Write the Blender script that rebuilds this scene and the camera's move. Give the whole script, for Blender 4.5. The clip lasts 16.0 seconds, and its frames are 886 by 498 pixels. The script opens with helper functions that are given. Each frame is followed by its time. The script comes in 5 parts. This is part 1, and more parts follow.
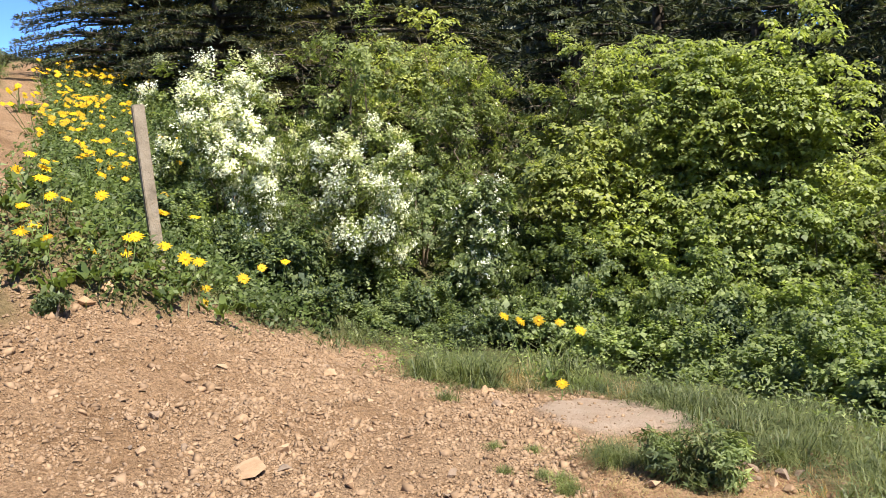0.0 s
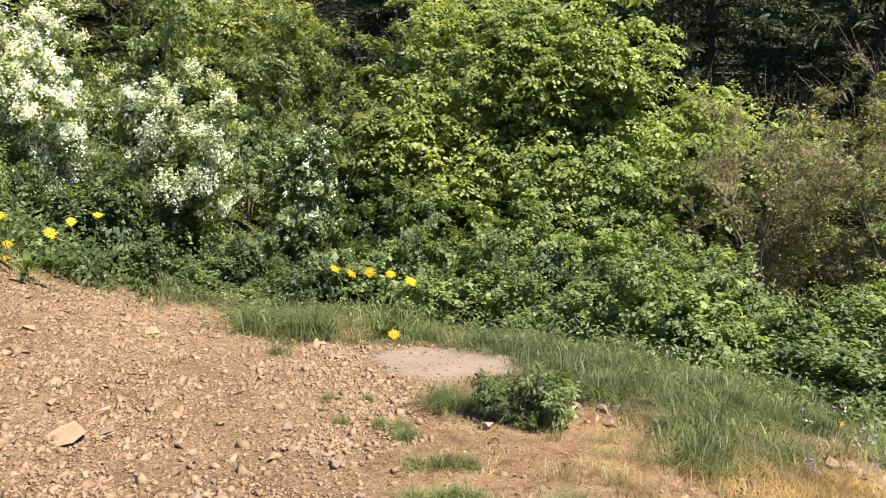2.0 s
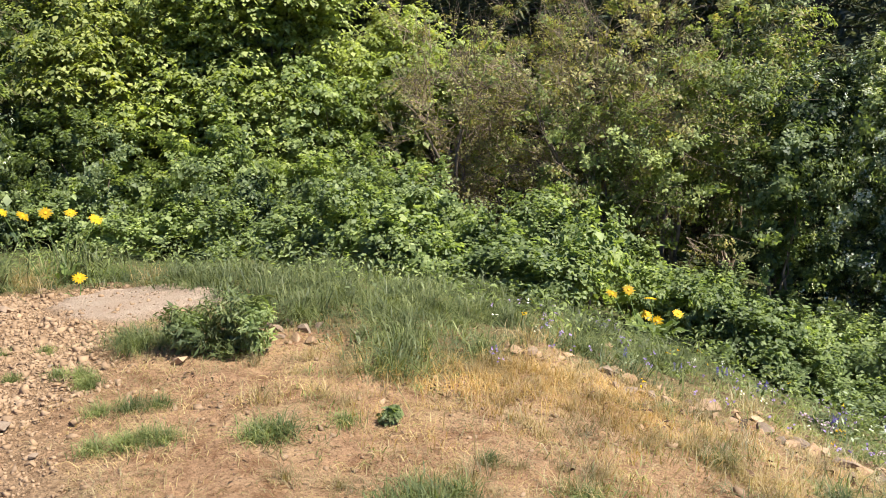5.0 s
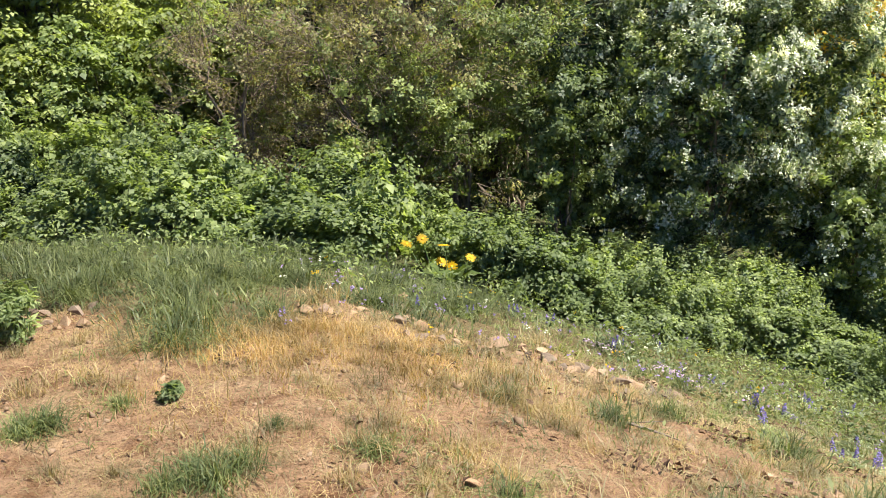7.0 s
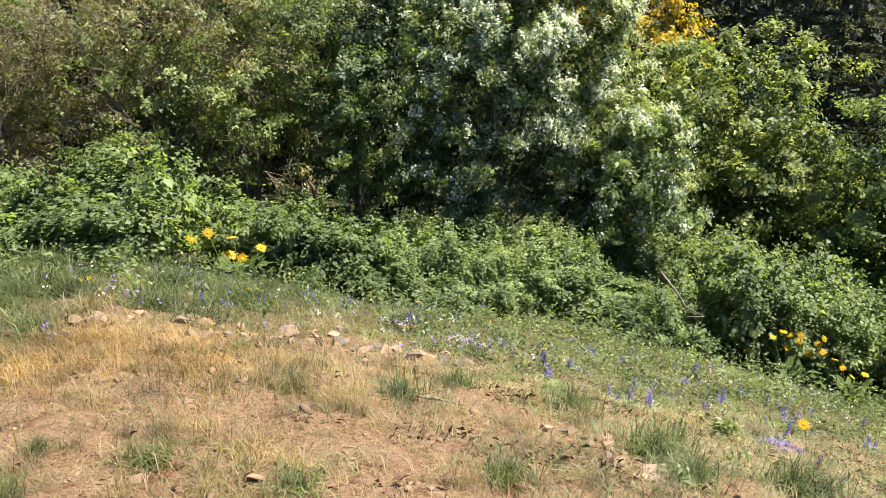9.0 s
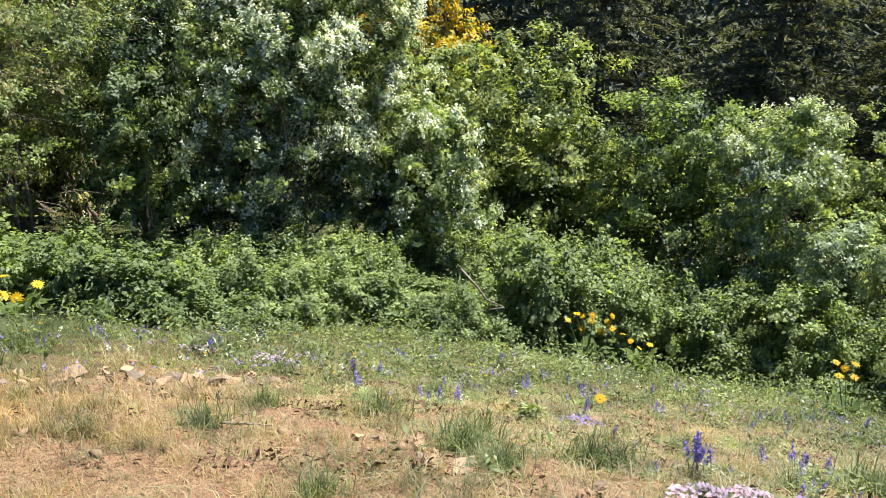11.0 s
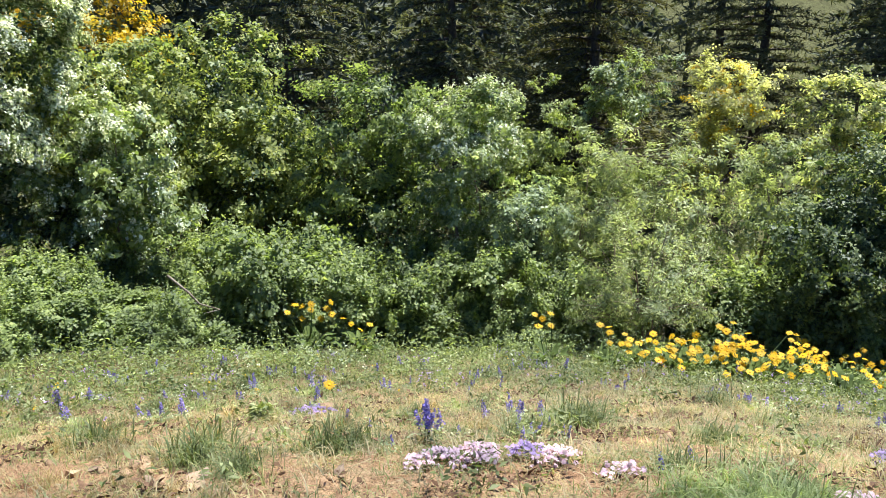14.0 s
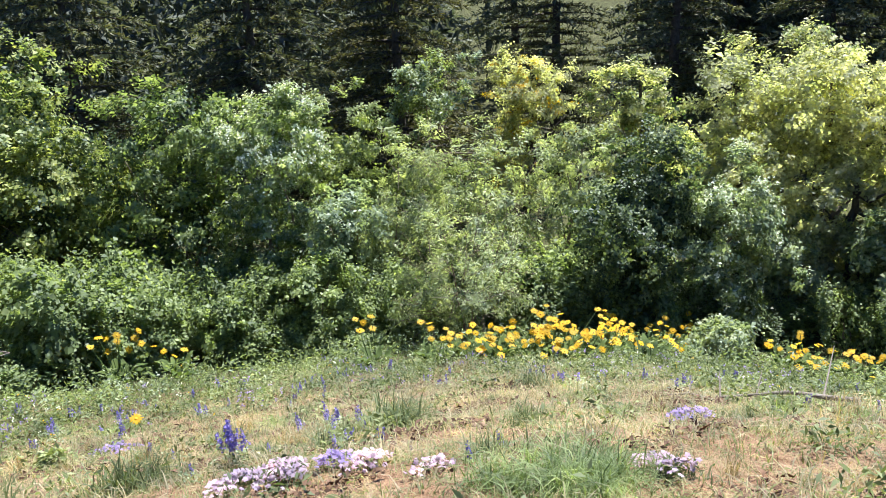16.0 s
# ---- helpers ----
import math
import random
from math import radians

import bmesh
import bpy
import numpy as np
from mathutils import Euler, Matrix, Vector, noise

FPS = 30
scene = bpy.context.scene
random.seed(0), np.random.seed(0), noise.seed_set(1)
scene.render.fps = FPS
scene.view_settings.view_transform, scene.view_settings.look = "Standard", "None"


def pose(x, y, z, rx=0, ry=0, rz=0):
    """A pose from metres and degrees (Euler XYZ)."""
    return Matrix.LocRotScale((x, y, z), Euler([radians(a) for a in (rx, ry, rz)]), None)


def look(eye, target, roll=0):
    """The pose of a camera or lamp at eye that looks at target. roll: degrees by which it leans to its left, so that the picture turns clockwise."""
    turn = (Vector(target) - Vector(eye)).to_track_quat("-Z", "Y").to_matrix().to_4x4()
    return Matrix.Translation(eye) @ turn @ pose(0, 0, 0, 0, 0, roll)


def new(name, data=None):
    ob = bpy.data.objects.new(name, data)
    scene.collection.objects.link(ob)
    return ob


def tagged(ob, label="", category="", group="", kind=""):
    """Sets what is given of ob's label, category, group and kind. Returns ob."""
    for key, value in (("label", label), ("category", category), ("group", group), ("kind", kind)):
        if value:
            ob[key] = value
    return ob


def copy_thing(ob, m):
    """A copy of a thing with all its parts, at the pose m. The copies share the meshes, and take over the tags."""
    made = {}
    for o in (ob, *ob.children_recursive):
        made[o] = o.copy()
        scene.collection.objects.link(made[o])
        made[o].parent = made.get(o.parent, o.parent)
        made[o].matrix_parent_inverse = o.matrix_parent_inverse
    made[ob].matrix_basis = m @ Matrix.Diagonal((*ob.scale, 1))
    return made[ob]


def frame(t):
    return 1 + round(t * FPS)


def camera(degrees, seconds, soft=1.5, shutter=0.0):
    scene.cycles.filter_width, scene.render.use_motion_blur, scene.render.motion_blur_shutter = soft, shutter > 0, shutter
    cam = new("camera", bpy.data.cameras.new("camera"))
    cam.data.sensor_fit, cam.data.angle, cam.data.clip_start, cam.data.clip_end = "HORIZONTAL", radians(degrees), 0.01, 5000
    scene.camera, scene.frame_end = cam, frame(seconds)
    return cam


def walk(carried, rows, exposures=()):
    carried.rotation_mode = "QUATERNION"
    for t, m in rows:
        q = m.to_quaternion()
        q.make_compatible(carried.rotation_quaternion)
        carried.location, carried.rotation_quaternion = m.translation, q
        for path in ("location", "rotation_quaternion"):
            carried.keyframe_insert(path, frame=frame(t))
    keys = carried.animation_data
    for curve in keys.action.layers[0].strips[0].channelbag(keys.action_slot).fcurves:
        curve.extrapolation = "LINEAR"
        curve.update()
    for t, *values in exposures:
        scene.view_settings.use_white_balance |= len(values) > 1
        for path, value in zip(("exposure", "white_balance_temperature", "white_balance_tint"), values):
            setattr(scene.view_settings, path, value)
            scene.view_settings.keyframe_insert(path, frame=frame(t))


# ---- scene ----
# ---------------------------------------------------------------- camera
cam = camera(56.39, 16.0, soft=0.9)

# seconds, place of the eye, heading (left positive), tilt, roll
ROWS = [
    (0.0, -0.160, -0.115, 1.631, 53.24, -7.35, 0.22),
    (0.5, -0.185, -0.118, 1.620, 50.11, -7.89, 0.57),
    (1.0, -0.206, -0.123, 1.613, 47.03, -8.60, 0.99),
    (1.5, -0.220, -0.123, 1.606, 44.00, -9.39, 1.40),
    (2.0, -0.223, -0.124, 1.598, 40.93, -10.26, 1.70),
    (2.5, -0.229, -0.115, 1.584, 37.73, -11.18, 1.84),
    (3.0, -0.229, -0.099, 1.573, 34.40, -12.06, 1.86),
    (3.5, -0.219, -0.071, 1.560, 31.07, -12.81, 1.74),
    (4.0, -0.200, -0.034, 1.546, 27.79, -13.46, 1.55),
    (6.5, -0.066, 0.070, 1.534, 10.85, -16.89, 0.56),
    (7.0, -0.036, 0.081, 1.531, 7.43, -17.64, 0.21),
    (7.5, -0.000, 0.086, 1.529, 3.86, -18.22, -0.09),
    (8.0, 0.033, 0.091, 1.530, 0.21, -18.63, -0.26),
    (8.5, 0.063, 0.091, 1.530, -3.25, -18.83, -0.40),
    (9.0, 0.090, 0.089, 1.529, -6.49, -18.85, -0.57),
    (11.5, 0.137, 0.099, 1.527, -24.41, -18.56, -1.42),
    (12.0, 0.131, 0.111, 1.529, -28.24, -18.69, -1.44),
    (12.5, 0.130, 0.119, 1.529, -32.06, -18.90, -1.40),
    (13.0, 0.125, 0.122, 1.526, -35.68, -19.15, -1.28),
    (13.5, 0.125, 0.119, 1.522, -38.82, -19.42, -1.34),
    (14.0, 0.142, 0.117, 1.512, -41.61, -19.66, -1.49),
    (14.5, 0.175, 0.109, 1.500, -44.42, -19.81, -1.77),
    (15.0, 0.220, 0.100, 1.481, -47.52, -19.84, -2.07),
    (15.5, 0.258, 0.087, 1.467, -50.85, -19.79, -2.38),
    (16.0, 0.291, 0.076, 1.452, -54.25, -19.65, -2.79),
]


def aim(x, y, z, heading, tilt, roll):
    h, p = radians(heading), radians(tilt)
    way = Vector((-math.sin(h) * math.cos(p), math.cos(h) * math.cos(p), math.sin(p)))
    eye = Vector((x, y, z))
    return look(eye, eye + way, roll)


walk(cam, [(r[0], aim(*r[1:])) for r in ROWS],
     exposures=[(0.0, 1.24, 6450, 8), (4.0, 1.32, 6400, 6), (9.0, 1.34, 6280, 6), (12.5, 1.45, 6000, 4), (14.5, 1.48, 5920, 4), (16.0, 1.55, 5620, 8)])

# ---------------------------------------------------------------- light
SUN_HEADING, SUN_HEIGHT = -86.0, 62.0
world = bpy.data.worlds.new("sky")
world.use_nodes = True
scene.world = world
wn = world.node_tree.nodes
sky = wn.new("ShaderNodeTexSky")
sky.sky_type = "NISHITA"
sky.sun_disc = False
sky.sun_elevation = radians(SUN_HEIGHT)
sky.sun_rotation = radians(-SUN_HEADING)
sky.air_density, sky.dust_density, sky.ozone_density = 0.4, 0.0, 3.0
sky.altitude = 1500
wn["Background"].inputs["Strength"].default_value = 0.15
deep = wn.new("ShaderNodeMix")
deep.data_type, deep.blend_type = "RGBA", "MULTIPLY"
deep.inputs[0].default_value, deep.inputs[7].default_value = 1.0, (0.62, 0.80, 1.0, 1)
world.node_tree.links.new(sky.outputs[0], deep.inputs[6])
world.node_tree.links.new(deep.outputs[2], wn["Background"].inputs["Color"])
sun_data = bpy.data.lights.new("sun", "SUN")
sun_data.energy, sun_data.angle, sun_data.color = 5.0, radians(0.55), (1.0, 0.94, 0.84)
sun = new("sun", sun_data)
sh, se = radians(SUN_HEADING), radians(SUN_HEIGHT)
sun_way = Vector((-math.sin(sh) * math.cos(se), math.cos(sh) * math.cos(se), math.sin(se)))
sun.matrix_world = look(sun_way * 60, (0, 0, 0))


# ---------------------------------------------------------------- materials
def material(name):
    m = bpy.data.materials.new(name)
    m.use_nodes = True
    nt = m.node_tree
    return m, nt, nt.nodes, nt.nodes["Principled BSDF"]


def ramp(nt, source, stops):
    r = nt.nodes.new("ShaderNodeValToRGB")
    e = r.color_ramp.elements
    while len(e) < len(stops):
        e.new(0.5)
    for k, (p, c) in zip(e, stops):
        k.position, k.color = p, (*c, 1)
    nt.links.new(source, r.inputs[0])
    return r.outputs[0]


def noise_tex(nt, scale, detail=4.0, rough=0.6):
    co = nt.nodes.new("ShaderNodeNewGeometry")
    n = nt.nodes.new("ShaderNodeTexNoise")
    n.inputs["Scale"].default_value, n.inputs["Detail"].default_value = scale, detail
    n.inputs["Roughness"].default_value = rough
    nt.links.new(co.outputs["Position"], n.inputs["Vector"])
    return n.outputs["Fac"]


def mixc(nt, fac, a, b, blend="MIX"):
    m = nt.nodes.new("ShaderNodeMix")
    m.data_type, m.blend_type = "RGBA", blend
    for k, v in ((0, fac), (6, a), (7, b)):
        if hasattr(v, "links"):
            nt.links.new(v, m.inputs[k])
        elif k:
            m.inputs[k].default_value = (*v, 1)
        else:
            m.inputs[k].default_value = v
    return m.outputs[2]


def leaf_material(name, tones, translucent=0.35, rough=0.52, patch=0.8, spec=0.34):
    """Leaves: tones vary leaf by leaf, and slowly over the plant."""
    m, nt, nodes, bsdf = material(name)
    geo = nodes.new("ShaderNodeNewGeometry")
    stops = [(i / max(1, len(tones) - 1), c) for i, c in enumerate(tones)]
    per_leaf = ramp(nt, geo.outputs["Random Per Island"], stops)
    slow = ramp(nt, noise_tex(nt, patch, 3.0), [(0.3, (0.7, 0.72, 0.7)), (0.7, (1.25, 1.2, 1.1))])
    mid = ramp(nt, noise_tex(nt, patch * 7, 2.0), [(0.34, (0.58, 0.62, 0.64)), (0.66, (1.38, 1.34, 1.26))])
    col = mixc(nt, 1.0, per_leaf, slow, "MULTIPLY")
    col = mixc(nt, 1.0, col, mid, "MULTIPLY")
    nt.links.new(col, bsdf.inputs["Base Color"])
    bsdf.inputs["Roughness"].default_value = rough
    bsdf.inputs["Specular IOR Level"].default_value = spec
    if translucent:
        tr = nodes.new("ShaderNodeBsdfTranslucent")
        warm = mixc(nt, 1.0, col, (1.25, 1.3, 0.6), "MULTIPLY")
        nt.links.new(warm, tr.inputs["Color"])
        mx = nodes.new("ShaderNodeMixShader")
        mx.inputs[0].default_value = translucent
        nt.links.new(bsdf.outputs[0], mx.inputs[1])
        nt.links.new(tr.outputs[0], mx.inputs[2])
        nt.links.new(mx.outputs[0], nodes["Material Output"].inputs["Surface"])
    return m


def plain_material(name, tones, scale, rough=0.85, bump=0.0, bump_scale=None, random_tone=True):
    """Stone, bark, wood: noise between tones, some change from piece to piece, fine relief."""
    m, nt, nodes, bsdf = material(name)
    stops = [(0.28 + 0.44 * i / max(1, len(tones) - 1), c) for i, c in enumerate(tones)]
    col = ramp(nt, noise_tex(nt, scale, 6.0, 0.65), stops)
    if random_tone:
        info = nodes.new("ShaderNodeObjectInfo")
        geo = nodes.new("ShaderNodeNewGeometry")
        add = nodes.new("ShaderNodeMath")
        add.operation = "ADD"
        nt.links.new(info.outputs["Random"], add.inputs[0])
        nt.links.new(geo.outputs["Random Per Island"], add.inputs[1])
        half = nodes.new("ShaderNodeMath")
        half.operation = "MULTIPLY"
        half.inputs[1].default_value = 0.5
        nt.links.new(add.outputs[0], half.inputs[0])
        tone = ramp(nt, half.outputs[0], [(0.1, (0.72, 0.70, 0.70)), (0.5, (1.0, 0.98, 0.95)), (0.9, (1.2, 1.12, 1.02))])
        col = mixc(nt, 1.0, col, tone, "MULTIPLY")
    nt.links.new(col, bsdf.inputs["Base Color"])
    bsdf.inputs["Roughness"].default_value = rough
    bsdf.inputs["Specular IOR Level"].default_value = 0.25
    if bump:
        b = nodes.new("ShaderNodeBump")
        b.inputs["Strength"].default_value, b.inputs["Distance"].default_value = bump, 0.02
        nt.links.new(noise_tex(nt, bump_scale or scale * 4, 6.0, 0.7), b.inputs["Height"])
        nt.links.new(b.outputs[0], bsdf.inputs["Normal"])
    return m


def ground_material():
    """Trail dirt, straw-littered soil and dark humus, blended by the masks on the ground sheet."""
    m, nt, nodes, bsdf = material("ground")

    def mask(name):
        a = nodes.new("ShaderNodeAttribute")
        a.attribute_name = name
        return a.outputs["Fac"]

    chips = nodes.new("ShaderNodeTexVoronoi")
    chips.inputs["Scale"].default_value = 75.0
    where = nodes.new("ShaderNodeNewGeometry")
    nt.links.new(where.outputs["Position"], chips.inputs["Vector"])
    flake = ramp(nt, chips.outputs["Color"], [(0.1, (0.70, 0.66, 0.63)), (0.45, (1.0, 0.99, 0.97)), (0.85, (1.2, 1.18, 1.14))])
    dirt = ramp(nt, noise_tex(nt, 1.3, 8.0, 0.7), [(0.3, (0.210, 0.130, 0.073)), (0.5, (0.294, 0.193, 0.119)), (0.72, (0.350, 0.248, 0.164))])
    grit = ramp(nt, noise_tex(nt, 38.0, 6.0, 0.75), [(0.33, (0.62, 0.56, 0.52)), (0.5, (1.0, 0.98, 0.96)), (0.7, (1.22, 1.18, 1.1))])
    dirt = mixc(nt, 1.0, dirt, grit, "MULTIPLY")
    dirt = mixc(nt, 1.0, dirt, flake, "MULTIPLY")
    straw = ramp(nt, noise_tex(nt, 2.2, 8.0, 0.7), [(0.3, (0.258, 0.145, 0.084)), (0.5, (0.362, 0.224, 0.134)), (0.7, (0.400, 0.284, 0.172))])
    straw = mixc(nt, 1.0, straw, grit, "MULTIPLY")
    crumbs = ramp(nt, noise_tex(nt, 7.0, 5.0, 0.7), [(0.34, (0.62, 0.55, 0.5)), (0.48, (1.0, 1.0, 1.0)), (0.7, (1.15, 1.16, 1.12))])
    straw = mixc(nt, 1.0, straw, crumbs, "MULTIPLY")
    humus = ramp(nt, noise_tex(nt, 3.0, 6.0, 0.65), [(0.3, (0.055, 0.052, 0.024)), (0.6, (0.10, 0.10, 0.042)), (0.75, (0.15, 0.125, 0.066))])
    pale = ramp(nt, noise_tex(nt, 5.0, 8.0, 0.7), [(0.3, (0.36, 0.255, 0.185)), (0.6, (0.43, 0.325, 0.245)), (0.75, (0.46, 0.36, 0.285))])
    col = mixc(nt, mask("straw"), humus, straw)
    col = mixc(nt, mask("dirt"), col, dirt)
    col = mixc(nt, mask("pale"), col, pale)
    nt.links.new(col, bsdf.inputs["Base Color"])
    bsdf.inputs["Roughness"].default_value = 0.95
    bsdf.inputs["Specular IOR Level"].default_value = 0.08
    b = nodes.new("ShaderNodeBump")
    b.inputs["Strength"].default_value, b.inputs["Distance"].default_value = 0.9, 0.05
    nt.links.new(noise_tex(nt, 22.0, 8.0, 0.75), b.inputs["Height"])
    b2 = nodes.new("ShaderNodeBump")
    b2.inputs["Strength"].default_value, b2.inputs["Distance"].default_value = 0.6, 0.012
    nt.links.new(chips.outputs["Distance"], b2.inputs["Height"])
    nt.links.new(b.outputs[0], b2.inputs["Normal"])
    nt.links.new(b2.outputs[0], bsdf.inputs["Normal"])
    return m


GROUND = ground_material()
STONE = plain_material("stone", [(0.235, 0.150, 0.090), (0.325, 0.220, 0.138), (0.395, 0.285, 0.190)], 9.0, 0.9, 0.5)
CHIPS = plain_material("stone_chips", [(0.215, 0.138, 0.083), (0.300, 0.202, 0.126), (0.375, 0.265, 0.175)], 9.0, 0.95)
STONE_GREY = plain_material("grey_stone", [(0.15, 0.112, 0.084), (0.215, 0.160, 0.120), (0.265, 0.202, 0.152)], 8.0, 0.9, 0.5)
BARK = plain_material("bark", [(0.041, 0.033, 0.026), (0.081, 0.067, 0.052), (0.126, 0.104, 0.081)], 14.0, 0.95, 0.8)
TWIG = plain_material("twig", [(0.12, 0.088, 0.064), (0.22, 0.17, 0.125), (0.31, 0.25, 0.19)], 20.0, 0.9)
DEADWOOD = plain_material("dead_wood", [(0.118, 0.096, 0.074), (0.222, 0.185, 0.148), (0.296, 0.259, 0.215)], 12.0, 0.9, 0.6)
POSTWOOD = plain_material("post_wood", [(0.25, 0.205, 0.145), (0.42, 0.35, 0.255), (0.54, 0.46, 0.345)], 7.0, 0.85, 0.5, 40.0)

LIME = leaf_material("lime_leaf", [(0.191, 0.227, 0.084), (0.302, 0.348, 0.122), (0.402, 0.449, 0.197)], 0.50)
LIME_OLIVE = leaf_material("lime_olive_leaf", [(0.199, 0.231, 0.082), (0.319, 0.355, 0.124), (0.429, 0.443, 0.178)], 0.48)
OLIVE = leaf_material("olive_leaf", [(0.135, 0.168, 0.062), (0.215, 0.260, 0.092), (0.319, 0.362, 0.149)], 0.45)
BROWNISH = leaf_material("brownish_leaf", [(0.230, 0.185, 0.095), (0.302, 0.269, 0.125), (0.347, 0.353, 0.151)], 0.45)
FRESH = leaf_material("fresh_leaf", [(0.145, 0.192, 0.069), (0.242, 0.299, 0.122), (0.363, 0.417, 0.199)], 0.50)
MID = leaf_material("mid_leaf", [(0.108, 0.147, 0.064), (0.177, 0.220, 0.100), (0.260, 0.307, 0.156)], 0.48)
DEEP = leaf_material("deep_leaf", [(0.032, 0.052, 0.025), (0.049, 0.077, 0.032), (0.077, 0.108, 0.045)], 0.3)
SILVER = leaf_material("silver_leaf", [(0.180, 0.230, 0.145), (0.310, 0.370, 0.245), (0.480, 0.530, 0.390)], 0.45, 0.45)
WILLOW = leaf_material("willow_leaf", [(0.235, 0.275, 0.144), (0.367, 0.410, 0.228), (0.490, 0.520, 0.336)], 0.48)
MAPLE = leaf_material("maple_leaf", [(0.360, 0.363, 0.208), (0.500, 0.500, 0.312), (0.640, 0.627, 0.494)], 0.68)
GOLD = leaf_material("golden_leaf", [(0.46, 0.31, 0.02), (0.62, 0.42, 0.02), (0.42, 0.36, 0.04)], 0.4)
BLOSSOM = leaf_material("white_blossom", [(0.62, 0.64, 0.52), (0.76, 0.77, 0.68), (0.85, 0.85, 0.78)], 0.3, 0.7)
# West and back firs: needle colour darkened to carry the shade they stand in.
NEEDLE_SHADED = leaf_material("shaded_fir_needle", [(0.046, 0.060, 0.039), (0.081, 0.094, 0.060), (0.138, 0.145, 0.094)], 0.2, 0.75, 0.8, 0.12)
# Lighter copy of the same needles for the better-lit eastern firs.
NEEDLE_GREY = leaf_material("grey_fir_needle", [(0.078, 0.092, 0.062), (0.132, 0.143, 0.094), (0.215, 0.215, 0.142)], 0.25, 0.75, 0.8, 0.12)
NEEDLE_OLIVE = leaf_material("olive_needle", [(0.063, 0.061, 0.031), (0.105, 0.100, 0.046), (0.153, 0.141, 0.065)], 0.25, 0.75, 0.8, 0.12)
# Paler, bluer tones put the distance haze into the needle colour.
NEEDLE_HAZED = leaf_material("hazed_needle", [(0.082, 0.096, 0.086), (0.125, 0.138, 0.120), (0.18, 0.192, 0.162)], 0.3, 0.75, 0.8, 0.12)
GRASS = leaf_material("green_grass", [(0.126, 0.150, 0.053), (0.194, 0.219, 0.081), (0.279, 0.280, 0.133)], 0.42, 0.5)
GRASS_BLUE = leaf_material("bluish_grass", [(0.071, 0.092, 0.037), (0.112, 0.132, 0.055), (0.168, 0.185, 0.080)], 0.3, 0.5)
STRAW = leaf_material("dry_grass", [(0.266, 0.189, 0.091), (0.364, 0.273, 0.147), (0.434, 0.350, 0.217)], 0.35, 0.6)
STRAW_GOLD = leaf_material("golden_dry_grass", [(0.293, 0.175, 0.065), (0.386, 0.253, 0.101), (0.439, 0.325, 0.178)], 0.35, 0.6)
BALSAM = leaf_material("balsamroot_leaf", [(0.064, 0.095, 0.029), (0.102, 0.140, 0.044), (0.157, 0.200, 0.076)], 0.35, 0.75, 0.8, 0.12)
PETAL = leaf_material("yellow_petal", [(0.66, 0.395, 0.008), (0.74, 0.465, 0.012), (0.80, 0.535, 0.018)], 0.55, 0.6, 0.3)
DISC = plain_material("flower_disc", [(0.60, 0.33, 0.01), (0.72, 0.41, 0.015), (0.80, 0.48, 0.02)], 60.0, 0.8)
STALK = leaf_material("stalk", [(0.09, 0.15, 0.04), (0.14, 0.20, 0.06)], 0.2)
LUPINE = leaf_material("lupine_petal", [(0.146, 0.127, 0.564), (0.246, 0.200, 0.764), (0.382, 0.328, 0.850)], 0.35, 0.6)
PHLOX = leaf_material("phlox_petal", [(0.529, 0.336, 0.528), (0.632, 0.448, 0.624), (0.713, 0.560, 0.720)], 0.35, 0.6)
FEATHER = leaf_material("feathery_grass", [(0.272, 0.242, 0.137), (0.363, 0.317, 0.200), (0.435, 0.368, 0.275)], 0.4, 0.6)
FORB = leaf_material("grey_green_forb", [(0.11, 0.14, 0.06), (0.19, 0.225, 0.10), (0.29, 0.32, 0.17)], 0.4, 0.6)
TUFT = leaf_material("tuft_leaf", [(0.085, 0.115, 0.045), (0.14, 0.17, 0.065), (0.23, 0.24, 0.10)], 0.35, 0.55)
LITTER = plain_material("brown_litter", [(0.06, 0.035, 0.022), (0.13, 0.075, 0.045), (0.22, 0.14, 0.09)], 30.0, 0.95)
VIOLET = leaf_material("violet_petal", [(0.266, 0.189, 0.476), (0.385, 0.280, 0.595)], 0.3, 0.6)


# ---------------------------------------------------------------- shape of the land
LAND = np.array([[1.465, 0.086, -0.475, 0.505, -0.016, -1.009, -0.69],
         [-0.042, -0.342, 0.209, 0.115, -0.225, 0.292, -0.806],
         [-0.636, 0.027, 0.278, -0.211, -0.373, 0.046, -0.605],
         [-0.222, -0.391, -0.254, -0.081, -0.072, -0.46, -0.06],
         [0.124, 0.17, 0.204, 0.285, 0.193, -0.174, -0.542]])
LAND_X = np.linspace(-8, 10, 7)
LAND_Y = np.linspace(-1, 11, 5)


def softplus(u, k):
    return k * np.logaddexp(0, u / k)


